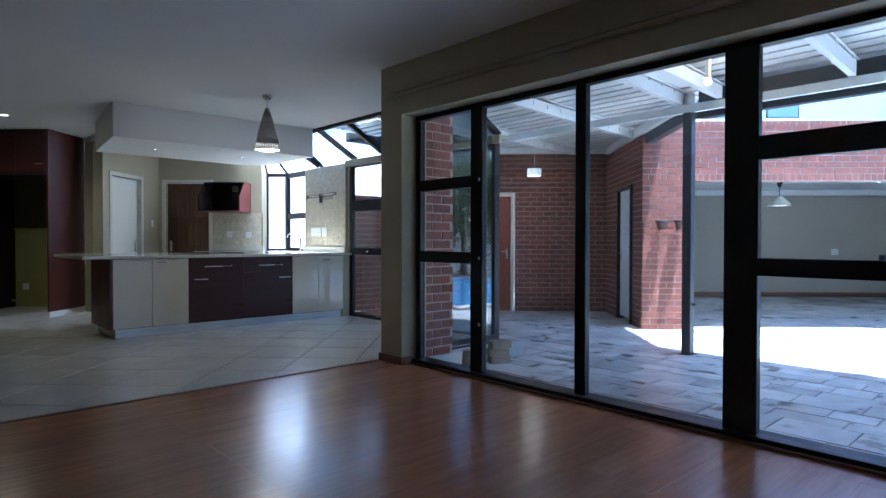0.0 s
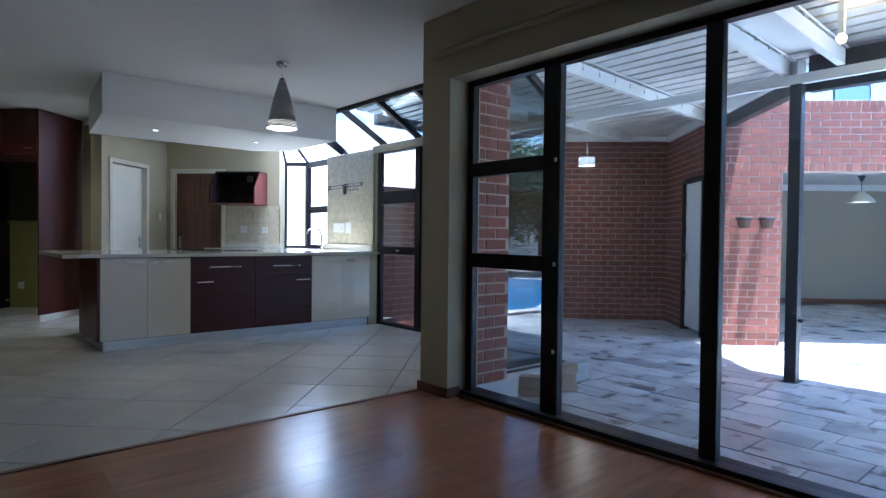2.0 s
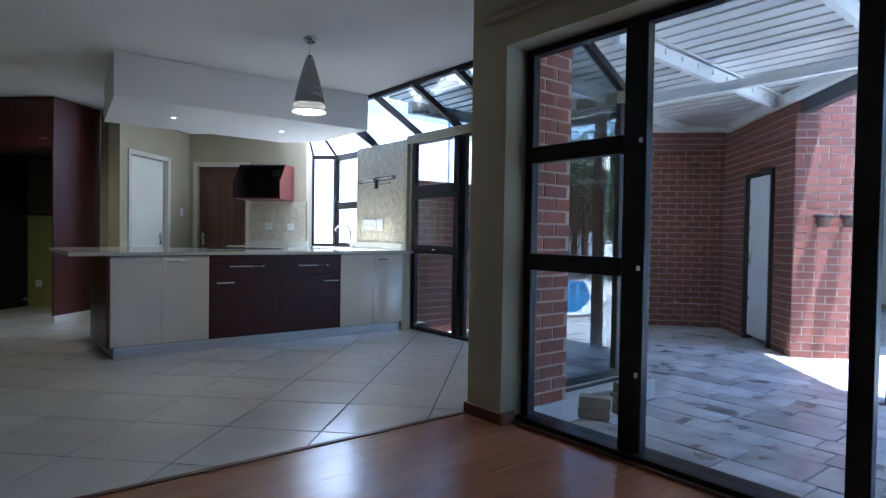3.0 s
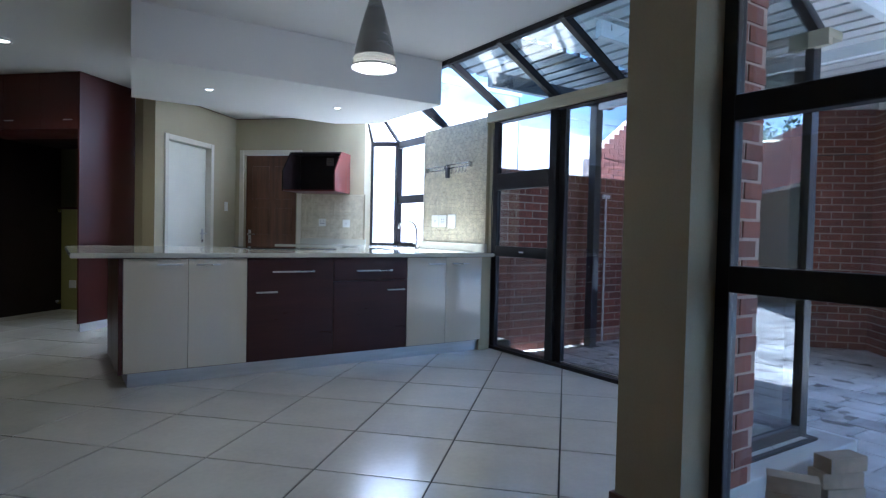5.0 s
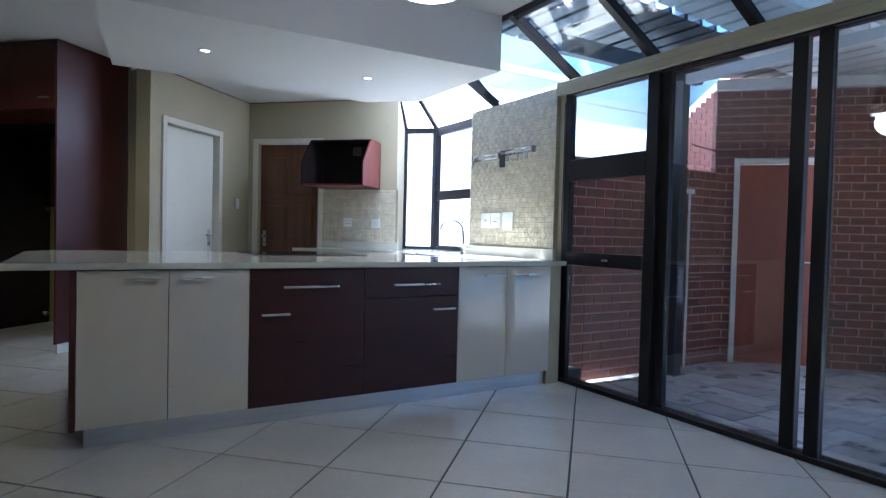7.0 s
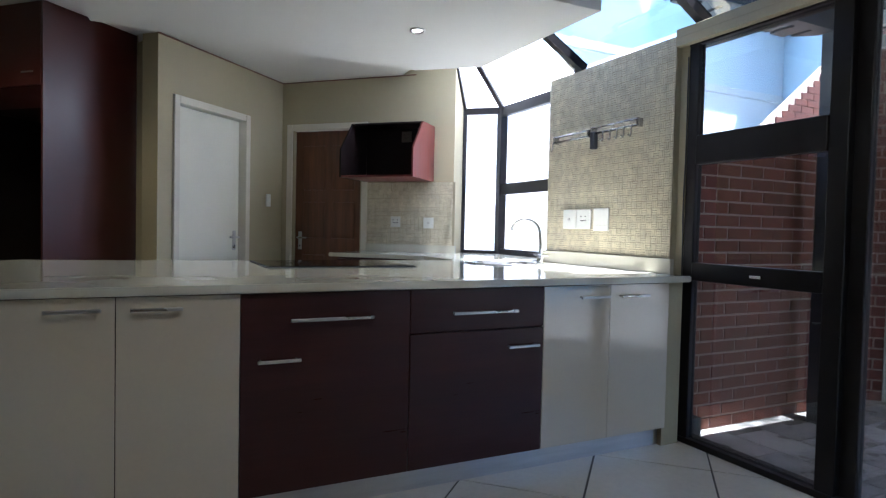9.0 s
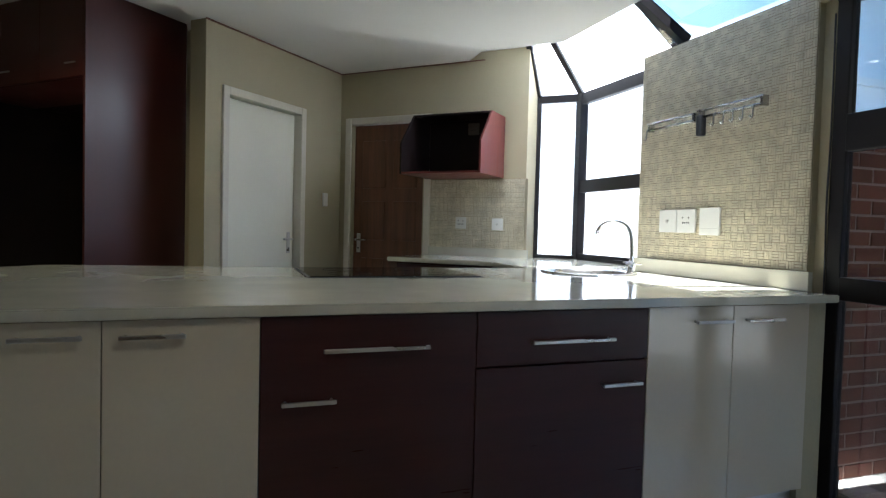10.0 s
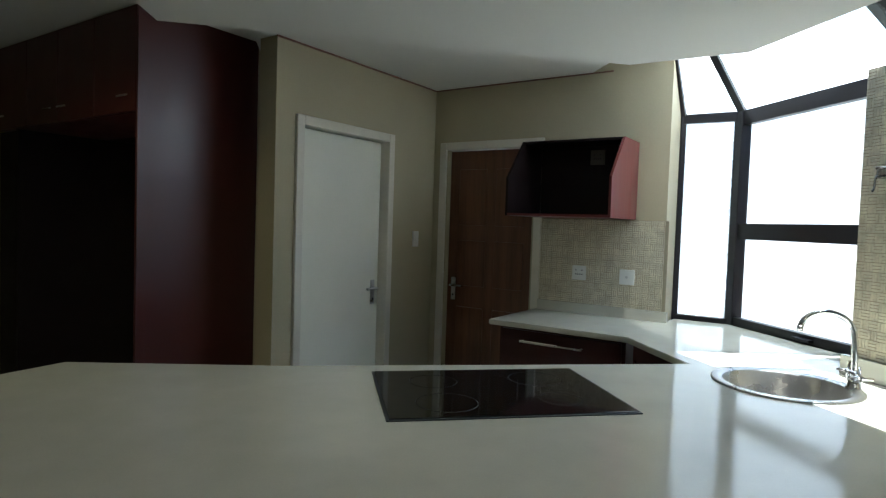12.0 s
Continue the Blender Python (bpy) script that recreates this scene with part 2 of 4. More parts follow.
# ---- floors ----
bm = bmesh.new()
box(bm, -3.5, 3.70, -4.0, 5.05, -0.3, -0.012)
structure("floor", bm, TILEGROUT, "screed under the laminate boards", "floor")
bm = bmesh.new()
prism(bm, [(-3.5, 5.05), (5.10, 5.05), (5.10, 8.2), (5.5, 8.2), (5.5, 10.9), (3.0, 13.0), (-3.5, 13.0)], -0.3, -0.004)
kitchen_floor = structure("floor_kitchen", bm, TILEGROUT, "cream ceramic tiles laid diagonally with dark grout", "floor")
bm = bmesh.new()
box(bm, -0.5, 3.42, 5.035, 5.07, -0.01, 0.006, bevel=0.002)
structure("trim_threshold", bm, SKIRT, "brown strip between boards and tiles", "trim")
bm = bmesh.new()
box(bm, -400, 400, -400, 400, -0.9, -0.30)
structure("ground", bm, CONCRETE, "pale concrete yard", "ground")
bm = bmesh.new()
box(bm, 3.70, 30, -8, 13, -0.30, -0.182)
patio = structure("pavement", bm, GROUT, "grey slate paving with worn pale joints", "paving")

# ---- ceilings ----
CZ = 2.64
CK = 2.572
bm = bmesh.new()
box(bm, -3.5, 3.45, -4.0, 5.04, CZ, CZ + 0.2)
prism(bm, [(-3.5, 5.04), (4.45, 5.04), (4.45, 10.35), (4.95, 10.45), (3.0, 13.0), (-3.5, 13.0)], CZ, CZ + 0.2)
structure("ceiling", bm, CEIL, "smooth white painted ceiling", "ceiling")
bm = bmesh.new()
prism(bm, [(1.95, 8.06), (4.44, 8.0), (4.44, 9.2), (4.08, 9.52), (2.10, 9.50)], 2.25, CZ - 0.002)
structure("ceiling_bulkhead", bm, CEIL, "white dropped bulkhead over the kitchen island", "ceiling")

bm = bmesh.new()
prism(bm, [(2.31, 9.51), (4.07, 9.53), (4.45, 9.22), (4.52, 10.87), (3.6, 11.79), (2.46, 10.65), (2.31, 11.05)], CK, CZ - 0.002)
structure("ceiling_kitchen", bm, CEIL, "slightly lower white ceiling over the cooking corner", "ceiling")

# ---- walls of the rooms ----
wall("wall_window", (3.40, -4.0), (3.40, 5.04), -0.285, 0, CZ, PLASTER, [(0.5, 8.745, 0, 2.19)], "warm grey plastered wall with a wide glazed opening")
wall("wall_return", (3.69, 5.04), (4.19, 5.04), -0.018, -0.3, CZ, PLASTER, (), "short plastered wall beside the glazing")
wall("wall_west", (-3.5, 13.0), (-3.5, -4.0), -0.2, 0, CZ, PLASTER)
wall("wall_south", (-3.5, -4.0), (3.40, -4.0), -0.2, 0, CZ, PLASTER)
R2 = math.sqrt(2)
wall("wall_back", (4.90, 10.50), (3.60, 11.80), -0.28, 0, 3.1, PLASTER, [(0.95, 1.70, 0, 2.11)], "beige plastered kitchen wall")
wall("wall_door", (3.60, 11.80), (2.45, 10.65), -0.15, 0, CZ, PLASTER, [(0.58, 1.40, 0, 2.11)], "beige plastered wall with a white door")
wall("wall_nook", (2.445, 10.663), (2.30, 11.06), -0.03, 0, CZ, PLASTER)
wall("wall_far", (3.6, 12.6), (-3.5, 12.6), -0.2, 0, CZ, LIMEWALL, (), "yellow green painted passage wall")
bm = bmesh.new()
box(bm, 5.032, 5.09, 7.966, 8.019, 0, 2.2)
structure("wall_reveal", bm, PLASTER, "plastered reveal beside the sliding doors", "wall")
wall("wall_tiled", (5.0, 8.02), (5.0, 9.18), -0.09, 0, 2.22, PLASTER, (), "wall faced with beige basket weave mosaic")
wall("wall_bay_end", (5.09, 9.08), (5.44, 9.08), 0.1, 0, 2.22, WHITE)
wall("wall_bay_low", (5.44, 9.1), (5.44, 10.47), -0.1, -0.3, 0.90, WHITE)
wall("wall_bay_side", (5.44, 10.47), (5.13, 10.76), -0.1, -0.3, 0.90, WHITE)
wall("wall_niche", (1.18, 12.2), (-0.6, 12.2), -0.1, 0, CZ, LIMEWALL)
bm = bmesh.new()
box(bm, 4.98, 5.14, 5.02, 8.018, 2.20, 2.25, bevel=0.004)
box(bm, 4.98, 5.022, 5.02, 8.018, 2.158, 2.201)
structure("trim_beam", bm, PLASTER, "plastered beam above the sliding doors", "beam")
bm = bmesh.new()
box(bm, 3.355, 3.40, -3.9, 4.91, 2.345, 2.375, bevel=0.006)
box(bm, 3.385, 3.40, -3.9, 4.91, 2.39, 2.40)
structure("trim_ledge", bm, PLASTER, "plaster ledge above the glazed opening", "trim")
bm = bmesh.new()
box(bm, 3.382, 3.40, 4.727, 5.055, 0.0, 0.07, bevel=0.004)
box(bm, 3.40, 3.505, 4.727, 4.745, 0.0, 0.07, bevel=0.004)
box(bm, 3.382, 3.60, 5.04, 5.058, 0.0, 0.07, bevel=0.004)
box(bm, 4.955, 5.06, 7.962, 7.98, 0.0, 0.10, bevel=0.004)
structure("baseboard", bm, SKIRT, "brown stained skirting board", "skirting")
# brown strip standing in for the thin shadow line where walls meet ceiling
bm = bmesh.new()
for a, b in (((3.60, 11.80), (2.45, 10.65)), ((4.62, 10.78), (3.60, 11.80))):
    beam(bm, (a[0], a[1] - 0.012, CK - 0.005), (b[0], b[1] - 0.012, CK - 0.005), 0.012, 0.008)
structure("trim_shadow_line", bm, SKIRT, "thin brown strip drawn as the shadow line under the ceiling", "trim")


# ---- living room glazing ----
FX0, FX1 = 3.565, 3.625


def pane(parent, *d, material=None):
    p = boxes("pane", material or GLASS, parent, d)
    p.visible_shadow = False
    return p


win = tagged(new("window_1"), "wide glazed screen in dark bronze aluminium frames", "window", kind="structure")
win.location = (0, 0, 0)
posts = [(4.687, 4.743), (3.937, 4.065), (2.976, 3.06), (1.882, 2.063), (0.90, 0.99), (-0.15, -0.06), (-1.25, -1.15), (-2.35, -2.25), (-3.5, -3.45)]
for a, b in posts:
    boxes("mullion", BLACK, win, (FX0, FX1, a, b, 0.0, 2.19), bevel=0.006)
boxes("head_rail", BLACK, win, (FX0 - 0.004, FX1 + 0.004, -3.5, 4.743, 2.150, 2.192), bevel=0.004)
boxes("bottom_rail", BLACK, win, (FX0 - 0.055, FX1 + 0.05, -3.5, 4.743, 0.0, 0.04), bevel=0.004)
boxes("threshold_lip", SKIRT, win, (FX0 - 0.085, FX0 - 0.056, -3.5, 4.743, 0.0, 0.016), bevel=0.004)
SPLIT_A, SPLIT_B = ((0.903, 1.0), (1.525, 1.618)), ((0.903, 1.0), (1.531, 1.660))
for hi, lo, split in ((4.687, 4.065, SPLIT_A), (3.937, 3.06, ()), (2.976, 2.063, ()), (1.882, 0.99, SPLIT_B), (0.90, -0.06, SPLIT_B), (-0.15, -1.15, ()), (-1.25, -2.25, ()), (-2.35, -3.45, SPLIT_B)):
    z = 0.04
    for z0, z1 in split:
        boxes("transom", BLACK, win, (FX0 - 0.012, FX1 - 0.006, lo, hi, z0, z1), bevel=0.006)
        pane(win, FX0 + 0.027, FX0 + 0.031, lo, hi, z, z0)
        z = z1
    pane(win, FX0 + 0.027, FX0 + 0.031, lo, hi, z, 2.150)
for z in (0.42, 0.95, 1.58):
    boxes("door_lock", PLASTIC, win, (FX0 - 0.01, FX0, 3.955, 3.97, z - 0.012, z + 0.012))

# ---- kitchen sliding doors ----
win = tagged(new("window_2"), "dark bronze aluminium sliding doors to the patio", "window", kind="structure")
for a, b, x in ((7.90, 7.965, 5.03), (7.12, 7.205, 5.03), (7.055, 7.1215, 5.07), (6.235, 6.31, 5.07), (6.095, 6.165, 5.03), (5.15, 5.22, 5.03)):
    boxes("mullion", BLACK, win, (x, x + 0.05, a, b, 0.0, 2.20), bevel=0.005)
boxes("head_rail", BLACK, win, (5.025, 5.125, 5.15, 7.965, 2.15, 2.199), bevel=0.004)
boxes("bottom_rail", BLACK, win, (5.02, 5.13, 5.15, 7.965, 0.0, 0.03), bevel=0.004)
boxes("track", STEEL, win, (5.075, 5.085, 5.22, 7.05, 0.03, 0.042))
for z0, z1 in ((0.89, 0.985), (1.51, 1.665)):
    boxes("transom", BLACK, win, (5.022, 5.072, 7.205, 7.90, z0, z1), bevel=0.005)
for z0, z1 in ((0.03, 0.89), (0.985, 1.51), (1.665, 2.15)):
    pane(win, 5.052, 5.056, 7.205, 7.90, z0, z1, material=TINT)
pane(win, 5.09, 5.094, 6.31, 7.055, 0.03, 2.15, material=TINT)
pane(win, 5.052, 5.056, 5.22, 6.095, 0.03, 2.15, material=TINT)
cord = thing("cable", pose(0, 0, 0), "thin dark cable down the tiled wall end", "cable")
boxes("window_stay", CHROME, win, (5.005, 5.022, 7.48, 7.54, 0.93, 0.945), bevel=0.003)

# glazed end of the bay, seen from the patio
win = tagged(new("window_3"), "narrow glazed end panel in a dark frame", "window", kind="structure")
for a, b in ((4.195, 4.235), (5.0, 5.08)):
    boxes("mullion", BLACK, win, (a, b, 5.10, 5.15, 0.0, 2.62 if a < 4.5 else 2.24), bevel=0.004)
boxes("bottom_rail", BLACK, win, (4.235, 5.0, 5.10, 5.15, 0.0, 0.06), bevel=0.004)
bm = bmesh.new()
v = [bm.verts.new(p) for p in ((4.235, 5.125, 0.06), (5.0, 5.125, 0.06), (5.0, 5.125, 2.26), (4.45, 5.125, 2.62), (4.235, 5.125, 2.62))]
bm.faces.new(v)
p = part("pane", bm, ENDGLASS, win)
p.visible_shadow = False
bm = bmesh.new()
box(bm, 3.69, 5.3, 4.93, 5.16, -0.30, -0.02, bevel=0.01)
structure("trim_step", bm, CONCRETE, "pale concrete step under the end panel", "step")

# ---- lean-to glass roof ----
roof = tagged(new("window_skylight"), "sloping glass lean-to roof on dark bars", "skylight", kind="structure")
TOP, EAVE = (4.45, 2.63), (5.09, 2.262)
bm = bmesh.new()
beam(bm, (4.47, 5.1, 2.625), (4.47, 9.3, 2.625), 0.05, 0.06)
part("top_rail", bm, BLACK, roof)
ys = [5.12, 5.82, 6.50, 7.19, 7.90, 8.93]
for y in ys:
    bm = bmesh.new()
    beam(bm, (TOP[0], y, TOP[1]), (EAVE[0], y, EAVE[1]), 0.05, 0.06)
    part("glazing_bar", bm, BLACK, roof)
for a, b in zip(ys, ys[1:] + [9.25]):
    bm = bmesh.new()
    v = [bm.verts.new(p) for p in ((TOP[0], a, TOP[1] + 0.02), (TOP[0], b, TOP[1] + 0.02), (EAVE[0], b, EAVE[1] + 0.02), (EAVE[0], a, EAVE[1] + 0.02))]
    bm.faces.new(v)
    p = part("pane", bm, ROOFGLASS, roof)
    p.visible_shadow = False

# ---- bay window over the sink ----
bay = tagged(new("window_4"), "bright bay window over the sink in dark frames", "window", kind="structure")
BX = 5.37
A, B, C = Vector((BX, 9.22, 0)), Vector((BX, 10.44, 0)), Vector((5.10, 10.69, 0))


def rail(parent, name, p, q, z0, z1, w=0.05):
    bm = bmesh.new()
    beam(bm, (p.x, p.y, (z0 + z1) / 2), (q.x, q.y, (z0 + z1) / 2), w, z1 - z0)
    return part(name, bm, BLACK, parent)


for p, w in ((A, 0.06), (B, 0.075), (C, 0.04)):
    boxes("mullion", BLACK, bay, (p.x - w / 2, p.x + w / 2, p.y - w / 2, p.y + w / 2, 0.90, 2.29), bevel=0.004)
rail(bay, "sill_rail", A, B, 0.90, 0.965)
rail(bay, "transom", A, B, 1.47, 1.57)
rail(bay, "head_rail", A, B, 2.20, 2.29)
rail(bay, "sill_rail", B, C, 0.90, 0.945, 0.04)
rail(bay, "head_rail", B, C, 2.23, 2.29, 0.04)
boxes("window_stay", BLACK, bay, (5.31, 5.345, 9.75, 9.87, 0.93, 0.945), bevel=0.003)


def quad(parent, material, *pts):
    bm = bmesh.new()
    bm.faces.new([bm.verts.new(p) for p in pts])
    p = part("pane", bm, material, parent)
    p.visible_shadow = False
    return p


quad(bay, GLASS, (BX, 9.25, 0.96), (BX, 10.41, 0.96), (BX, 10.41, 1.47), (BX, 9.25, 1.47))
quad(bay, GLASS, (BX, 9.25, 1.57), (BX, 10.41, 1.57), (BX, 10.41, 2.20), (BX, 9.25, 2.20))
for i in range(5):
    for j in range(21):
        q = B.lerp(C, (i + 0.5) / 5)
        d = boxes("glass_square", FROST, bay, (-0.030, 0.030, -0.004, 0.004, -0.027, 0.027), bevel=0.003)
        d.matrix_world = pose(q.x, q.y, 0.975 + j * 0.0605, 0, 0, -43)
        d.visible_shadow = False
quad(bay, GLASS, (B.x - 0.02, B.y + 0.02, 0.94), (C.x + 0.01, C.y - 0.01, 0.94), (C.x + 0.01, C.y - 0.01, 2.23), (B.x - 0.02, B.y + 0.02, 2.23))
# its hipped glass roof
TOPA, TOPB, TOPC = (4.66, 9.22, 2.83), (4.66, 10.05, 2.83), (4.80, 10.42, 2.83)
for a, b in (((BX, 10.44, 2.29), TOPB), ((5.10, 10.69, 2.29), TOPC), ((BX, 9.22, 2.27), TOPA)):
    bm = bmesh.new()
    beam(bm, a, b, 0.045, 0.05)
    part("glazing_bar", bm, BLACK, bay)
quad(bay, MILK, (BX, 9.22, 2.30), (BX, 10.44, 2.30), TOPB, TOPA).visible_shadow = True
quad(bay, MILK, (BX, 10.44, 2.30), (5.10, 10.69, 2.30), TOPC, TOPB).visible_shadow = True
bm = bmesh.new()
prism(bm, [(4.45, 9.2), (4.68, 9.2), (4.68, 10.03), (4.83, 10.40), (5.02, 10.52), (4.45, 11.0)], 2.832, 2.9)
structure("ceiling_bay", bm, CEIL, "white ceiling strip beside the bay", "ceiling")


# ---- doors ----
def door_frame(name, m, width, height, material, label, depth=0.16, w=0.06):
    d = tagged(new(name), label, "door frame", kind="structure")
    d.matrix_world = m
    boxes("jamb", material, d, (-w, 0, -0.02, depth, 0, height + w), bevel=0.006)
    boxes("jamb", material, d, (width, width + w, -0.02, depth, 0, height + w), bevel=0.006)
    boxes("head", material, d, (0, width, -0.018, depth, height, height + w), bevel=0.006)
    return d


def lever(parent, x, z, y, flip=1):
    h = boxes("handle_plate", STEEL, parent, (x - 0.02, x + 0.02, y - 0.008, y, z - 0.10, z + 0.08), bevel=0.004)
    bm = bmesh.new()
    rod(bm, (x, y - 0.008, z + 0.02), (x, y - 0.05, z + 0.02), 0.009)
    rod(bm, (x + 0.008 * flip, y - 0.05, z + 0.02), (x - 0.11 * flip, y - 0.05, z + 0.02), 0.009)
    part("lever", bm, STEEL, h)
    bm = bmesh.new()
    rod(bm, (x, y - 0.012, z - 0.06), (x, y, z - 0.06), 0.008)
    part("keyhole", bm, DARKMETAL, h)


def on_wall(x, y, deg, z=0.0):
    return pose(x, y, z, 0, 0, deg)


# white door on the wall that faces (+x, -y): local x runs along it
m = on_wall(2.60, 10.80, 45)
door_frame("trim_door_white", m, 0.82, 2.085, WARMWHITE, "cream painted door frame")
d = thing("door", m @ pose(0, 0.06, 0), "closed white painted flush door with a steel lever", "door")
boxes("leaf", DOORWHITE, d, (0.004, 0.816, 0, 0.04, 0.005, 2.08), bevel=0.003)
lever(d, 0.755, 1.0, 0.0)
m = on_wall(3.69, 11.71, -45)
door_frame("trim_door_brown", m, 0.78, 2.09, WARMWHITE, "cream painted door frame")
d = thing("door", m @ pose(0, 0.045, 0), "closed dark brown panelled timber door", "door")
boxes("leaf", DOORWOOD, d, (0.004, 0.776, 0.0, 0.04, 0.005, 2.085), bevel=0.002)
for x0, x1 in ((0.10, 0.35), (0.43, 0.68)):
    for z0, z1 in ((0.18, 0.85), (1.02, 1.38), (1.50, 1.94)):
        boxes("panel", DOORWOOD, d, (x0, x1, -0.008, 0.0, z0, z1), bevel=0.007)
lever(d, 0.07, 1.0, 0.0, -1)


# ---- switches and sockets ----
def plate(name, m, w, h, label, kind):
    t = thing(name, m, label, "socket" if kind != "switch" else "switch")
    boxes("plate", PLASTIC, t, (-w / 2, w / 2, -0.012, 0, -h / 2, h / 2), bevel=0.004)
    if kind == "switch":
        boxes("rocker", WHITE, t, (-w * 0.2, w * 0.2, -0.017, -0.012, -h * 0.18, h * 0.18), bevel=0.002)
    elif kind == "three_pin":
        for x, z in ((-0.022, -0.01), (0.022, -0.01), (-0.022, 0.018), (0.022, 0.018), (-0.008, -0.01), (0.008, -0.01)):
            bm = bmesh.new()
            rod(bm, (x, -0.0135, z), (x, -0.012, z), 0.0045)
            part("pin_hole", bm, DARKMETAL, t)
    elif kind == "dial":
        bm = bmesh.new()
        rod(bm, (0, -0.02, 0), (0, -0.012, 0), 0.009)
        part("knob", bm, STEEL, t)
    elif kind == "blank":
        boxes("groove", STEEL, t, (-w * 0.42, w * 0.42, -0.0128, -0.012, -h * 0.26, -h * 0.245))
    return t


plate("light_switch", on_wall(3.435, 11.635, 45, 1.38), 0.07, 0.12, "white light switch beside the white door", "switch")
plate("light_switch", on_wall(2.385, 10.83, 110.1 - 180, 1.36), 0.07, 0.12, "white light switch in the shaded nook", "switch")
plate("socket", on_wall(4.496, 10.904 - 0.004, -45, 1.197), 0.10, 0.10, "white three pin socket on the mosaic splashback", "three_pin")
plate("socket", on_wall(4.732, 10.668 - 0.004, -45, 1.19), 0.10, 0.10, "white isolator plate on the mosaic splashback", "dial")
plate("socket", on_wall(4.988, 8.895, -90, 1.222), 0.14, 0.13, "white isolator plate on the mosaic wall", "dial")
plate("socket", on_wall(4.988, 8.75, -90, 1.222), 0.14, 0.13, "white three pin socket on the mosaic wall", "three_pin")
plate("socket", on_wall(4.988, 8.58, -90, 1.219), 0.14, 0.145, "white blank plate on the mosaic wall", "blank")


# ---- mosaic in basket weave ----
def mosaic(name, m, w, h, parent, label):
    """Small strips in threes, turned block by block, each proud of its grout."""
    s = 0.0135
    verts, faces = [], []
    rnd = random.Random(4)

    def strip(x0, x1, z0, z1):
        x0, x1, z0, z1 = max(x0, 0.001), min(x1, w - 0.001), max(z0, 0.001), min(z1, h - 0.001)
        if x1 - x0 < 0.003 or z1 - z0 < 0.003:
            return
        g, y, k = 0.0012, -0.0026 - rnd.random() * 0.0013, len(verts)
        verts.extend([(x0 + g, 0, z0 + g), (x1 - g, 0, z0 + g), (x1 - g, 0, z1 - g), (x0 + g, 0, z1 - g)])
        e = g + 0.0010
        verts.extend([(x0 + e, y, z0 + e), (x1 - e, y, z0 + e), (x1 - e, y, z1 - e), (x0 + e, y, z1 - e)])
        faces.extend([(k + 4, k + 5, k + 6, k + 7), (k, k + 1, k + 5, k + 4), (k + 1, k + 2, k + 6, k + 5), (k + 2, k + 3, k + 7, k + 6), (k + 3, k, k + 4, k + 7)])

    block = 3 * s
    for a in range(int(w / block) + 1):
        for b in range(int(h / block) + 1):
            x, z = a * block, b * block
            for k in range(3):
                if (a + b) % 2:
                    strip(x, x + block, z + k * s, z + k * s + s)
                else:
                    strip(x + k * s, x + k * s + s, z, z + block)
    me = bpy.data.meshes.new(name)
    me.from_pydata(verts, [], faces)
    me.materials.append(MOSA)
    ob = new(name, me)
    ob.parent = parent
    ob.matrix_world = m
    tagged(ob, label, kind="stuff")
    return ob


bpy.context.view_layer.update()
MOSGROUT = mat("mosaic_grout", (0.30, 0.255, 0.17), 0.9)
bm = bmesh.new()
box(bm, 4.996, 5.0, 8.022, 9.178, 1.0, 2.218)
finish("mosaic_bed", bm, MOSGROUT, None)
bed = bpy.data.objects["mosaic_bed"]
tagged(bed, "grout bed of the mosaic wall", "trim", kind="structure")
mosaic("mosaic_strips", on_wall(4.9955, 9.178, -90, 1.0), 1.156, 1.218, bed, "beige basket weave mosaic strips")
bm = bmesh.new()
box(bm, 0, 0.92, -0.004, 0, 0.97, 1.57)
bed = tagged(finish("mosaic_bed_back", bm, MOSGROUT), "grout bed of the splashback", "trim", kind="structure")
bed.matrix_world = on_wall(4.262, 11.138, -45)
bpy.context.view_layer.update()
mosaic("mosaic_strips", on_wall(4.262 - 0.0035, 11.138 - 0.0035, -45, 0.97), 0.90, 0.60, bed, "beige basket weave mosaic strips")

# ---- kitchen: worktop, sink, hob ----
top = thing("worktop", pose(0, 0, 0), "polished cream quartz worktop with an angled end", "worktop")
bm = bmesh.new()
prism(bm, [(1.60, 7.87), (4.995, 7.87), (4.995, 9.225), (5.335, 9.225), (5.335, 10.42), (5.08, 10.655), (4.905, 10.49), (4.27, 11.12), (3.78, 10.63), (4.40, 10.02), (4.37, 9.40), (2.6, 9.46), (1.76, 9.57), (1.60, 9.36)], 0.882, 0.915)
bmesh.ops.bevel(bm, geom=[e for e in bm.edges if abs(e.verts[0].co.z - e.verts[1].co.z) < 1e-5], offset=0.004, segments=2, affect="EDGES")
slab = part("slab", bm, STONE, top)
boxes("upstand", STONE, top, (4.965, 4.992, 7.99, 9.20, 0.915, 1.0), bevel=0.003)
bm = bmesh.new()
beam(bm, (4.275, 11.105, 0.9501), (4.915, 10.465, 0.9501), 0.03, 0.07)
part("upstand", bm, STONE, top)

SX, SY = 4.555, 9.04
sink = thing("sink", pose(SX, SY, 0.915), "round stainless steel sink set into the worktop", "sink")
bm = bmesh.new()
lathe(bm, [(0.268, 0.0005), (0.268, 0.006), (0.261, 0.009), (0.243, 0.009), (0.235, 0.005), (0.226, 0.004)], 48)
part("rim", bm, STEEL, sink)
bm = bmesh.new()
lathe(bm, [(0.226, 0.004), (0.220, -0.004), (0.214, -0.10), (0.190, -0.14), (0.06, -0.15), (0.0005, -0.152)], 48)
part("bowl", bm, STEEL, sink)
bm = bmesh.new()
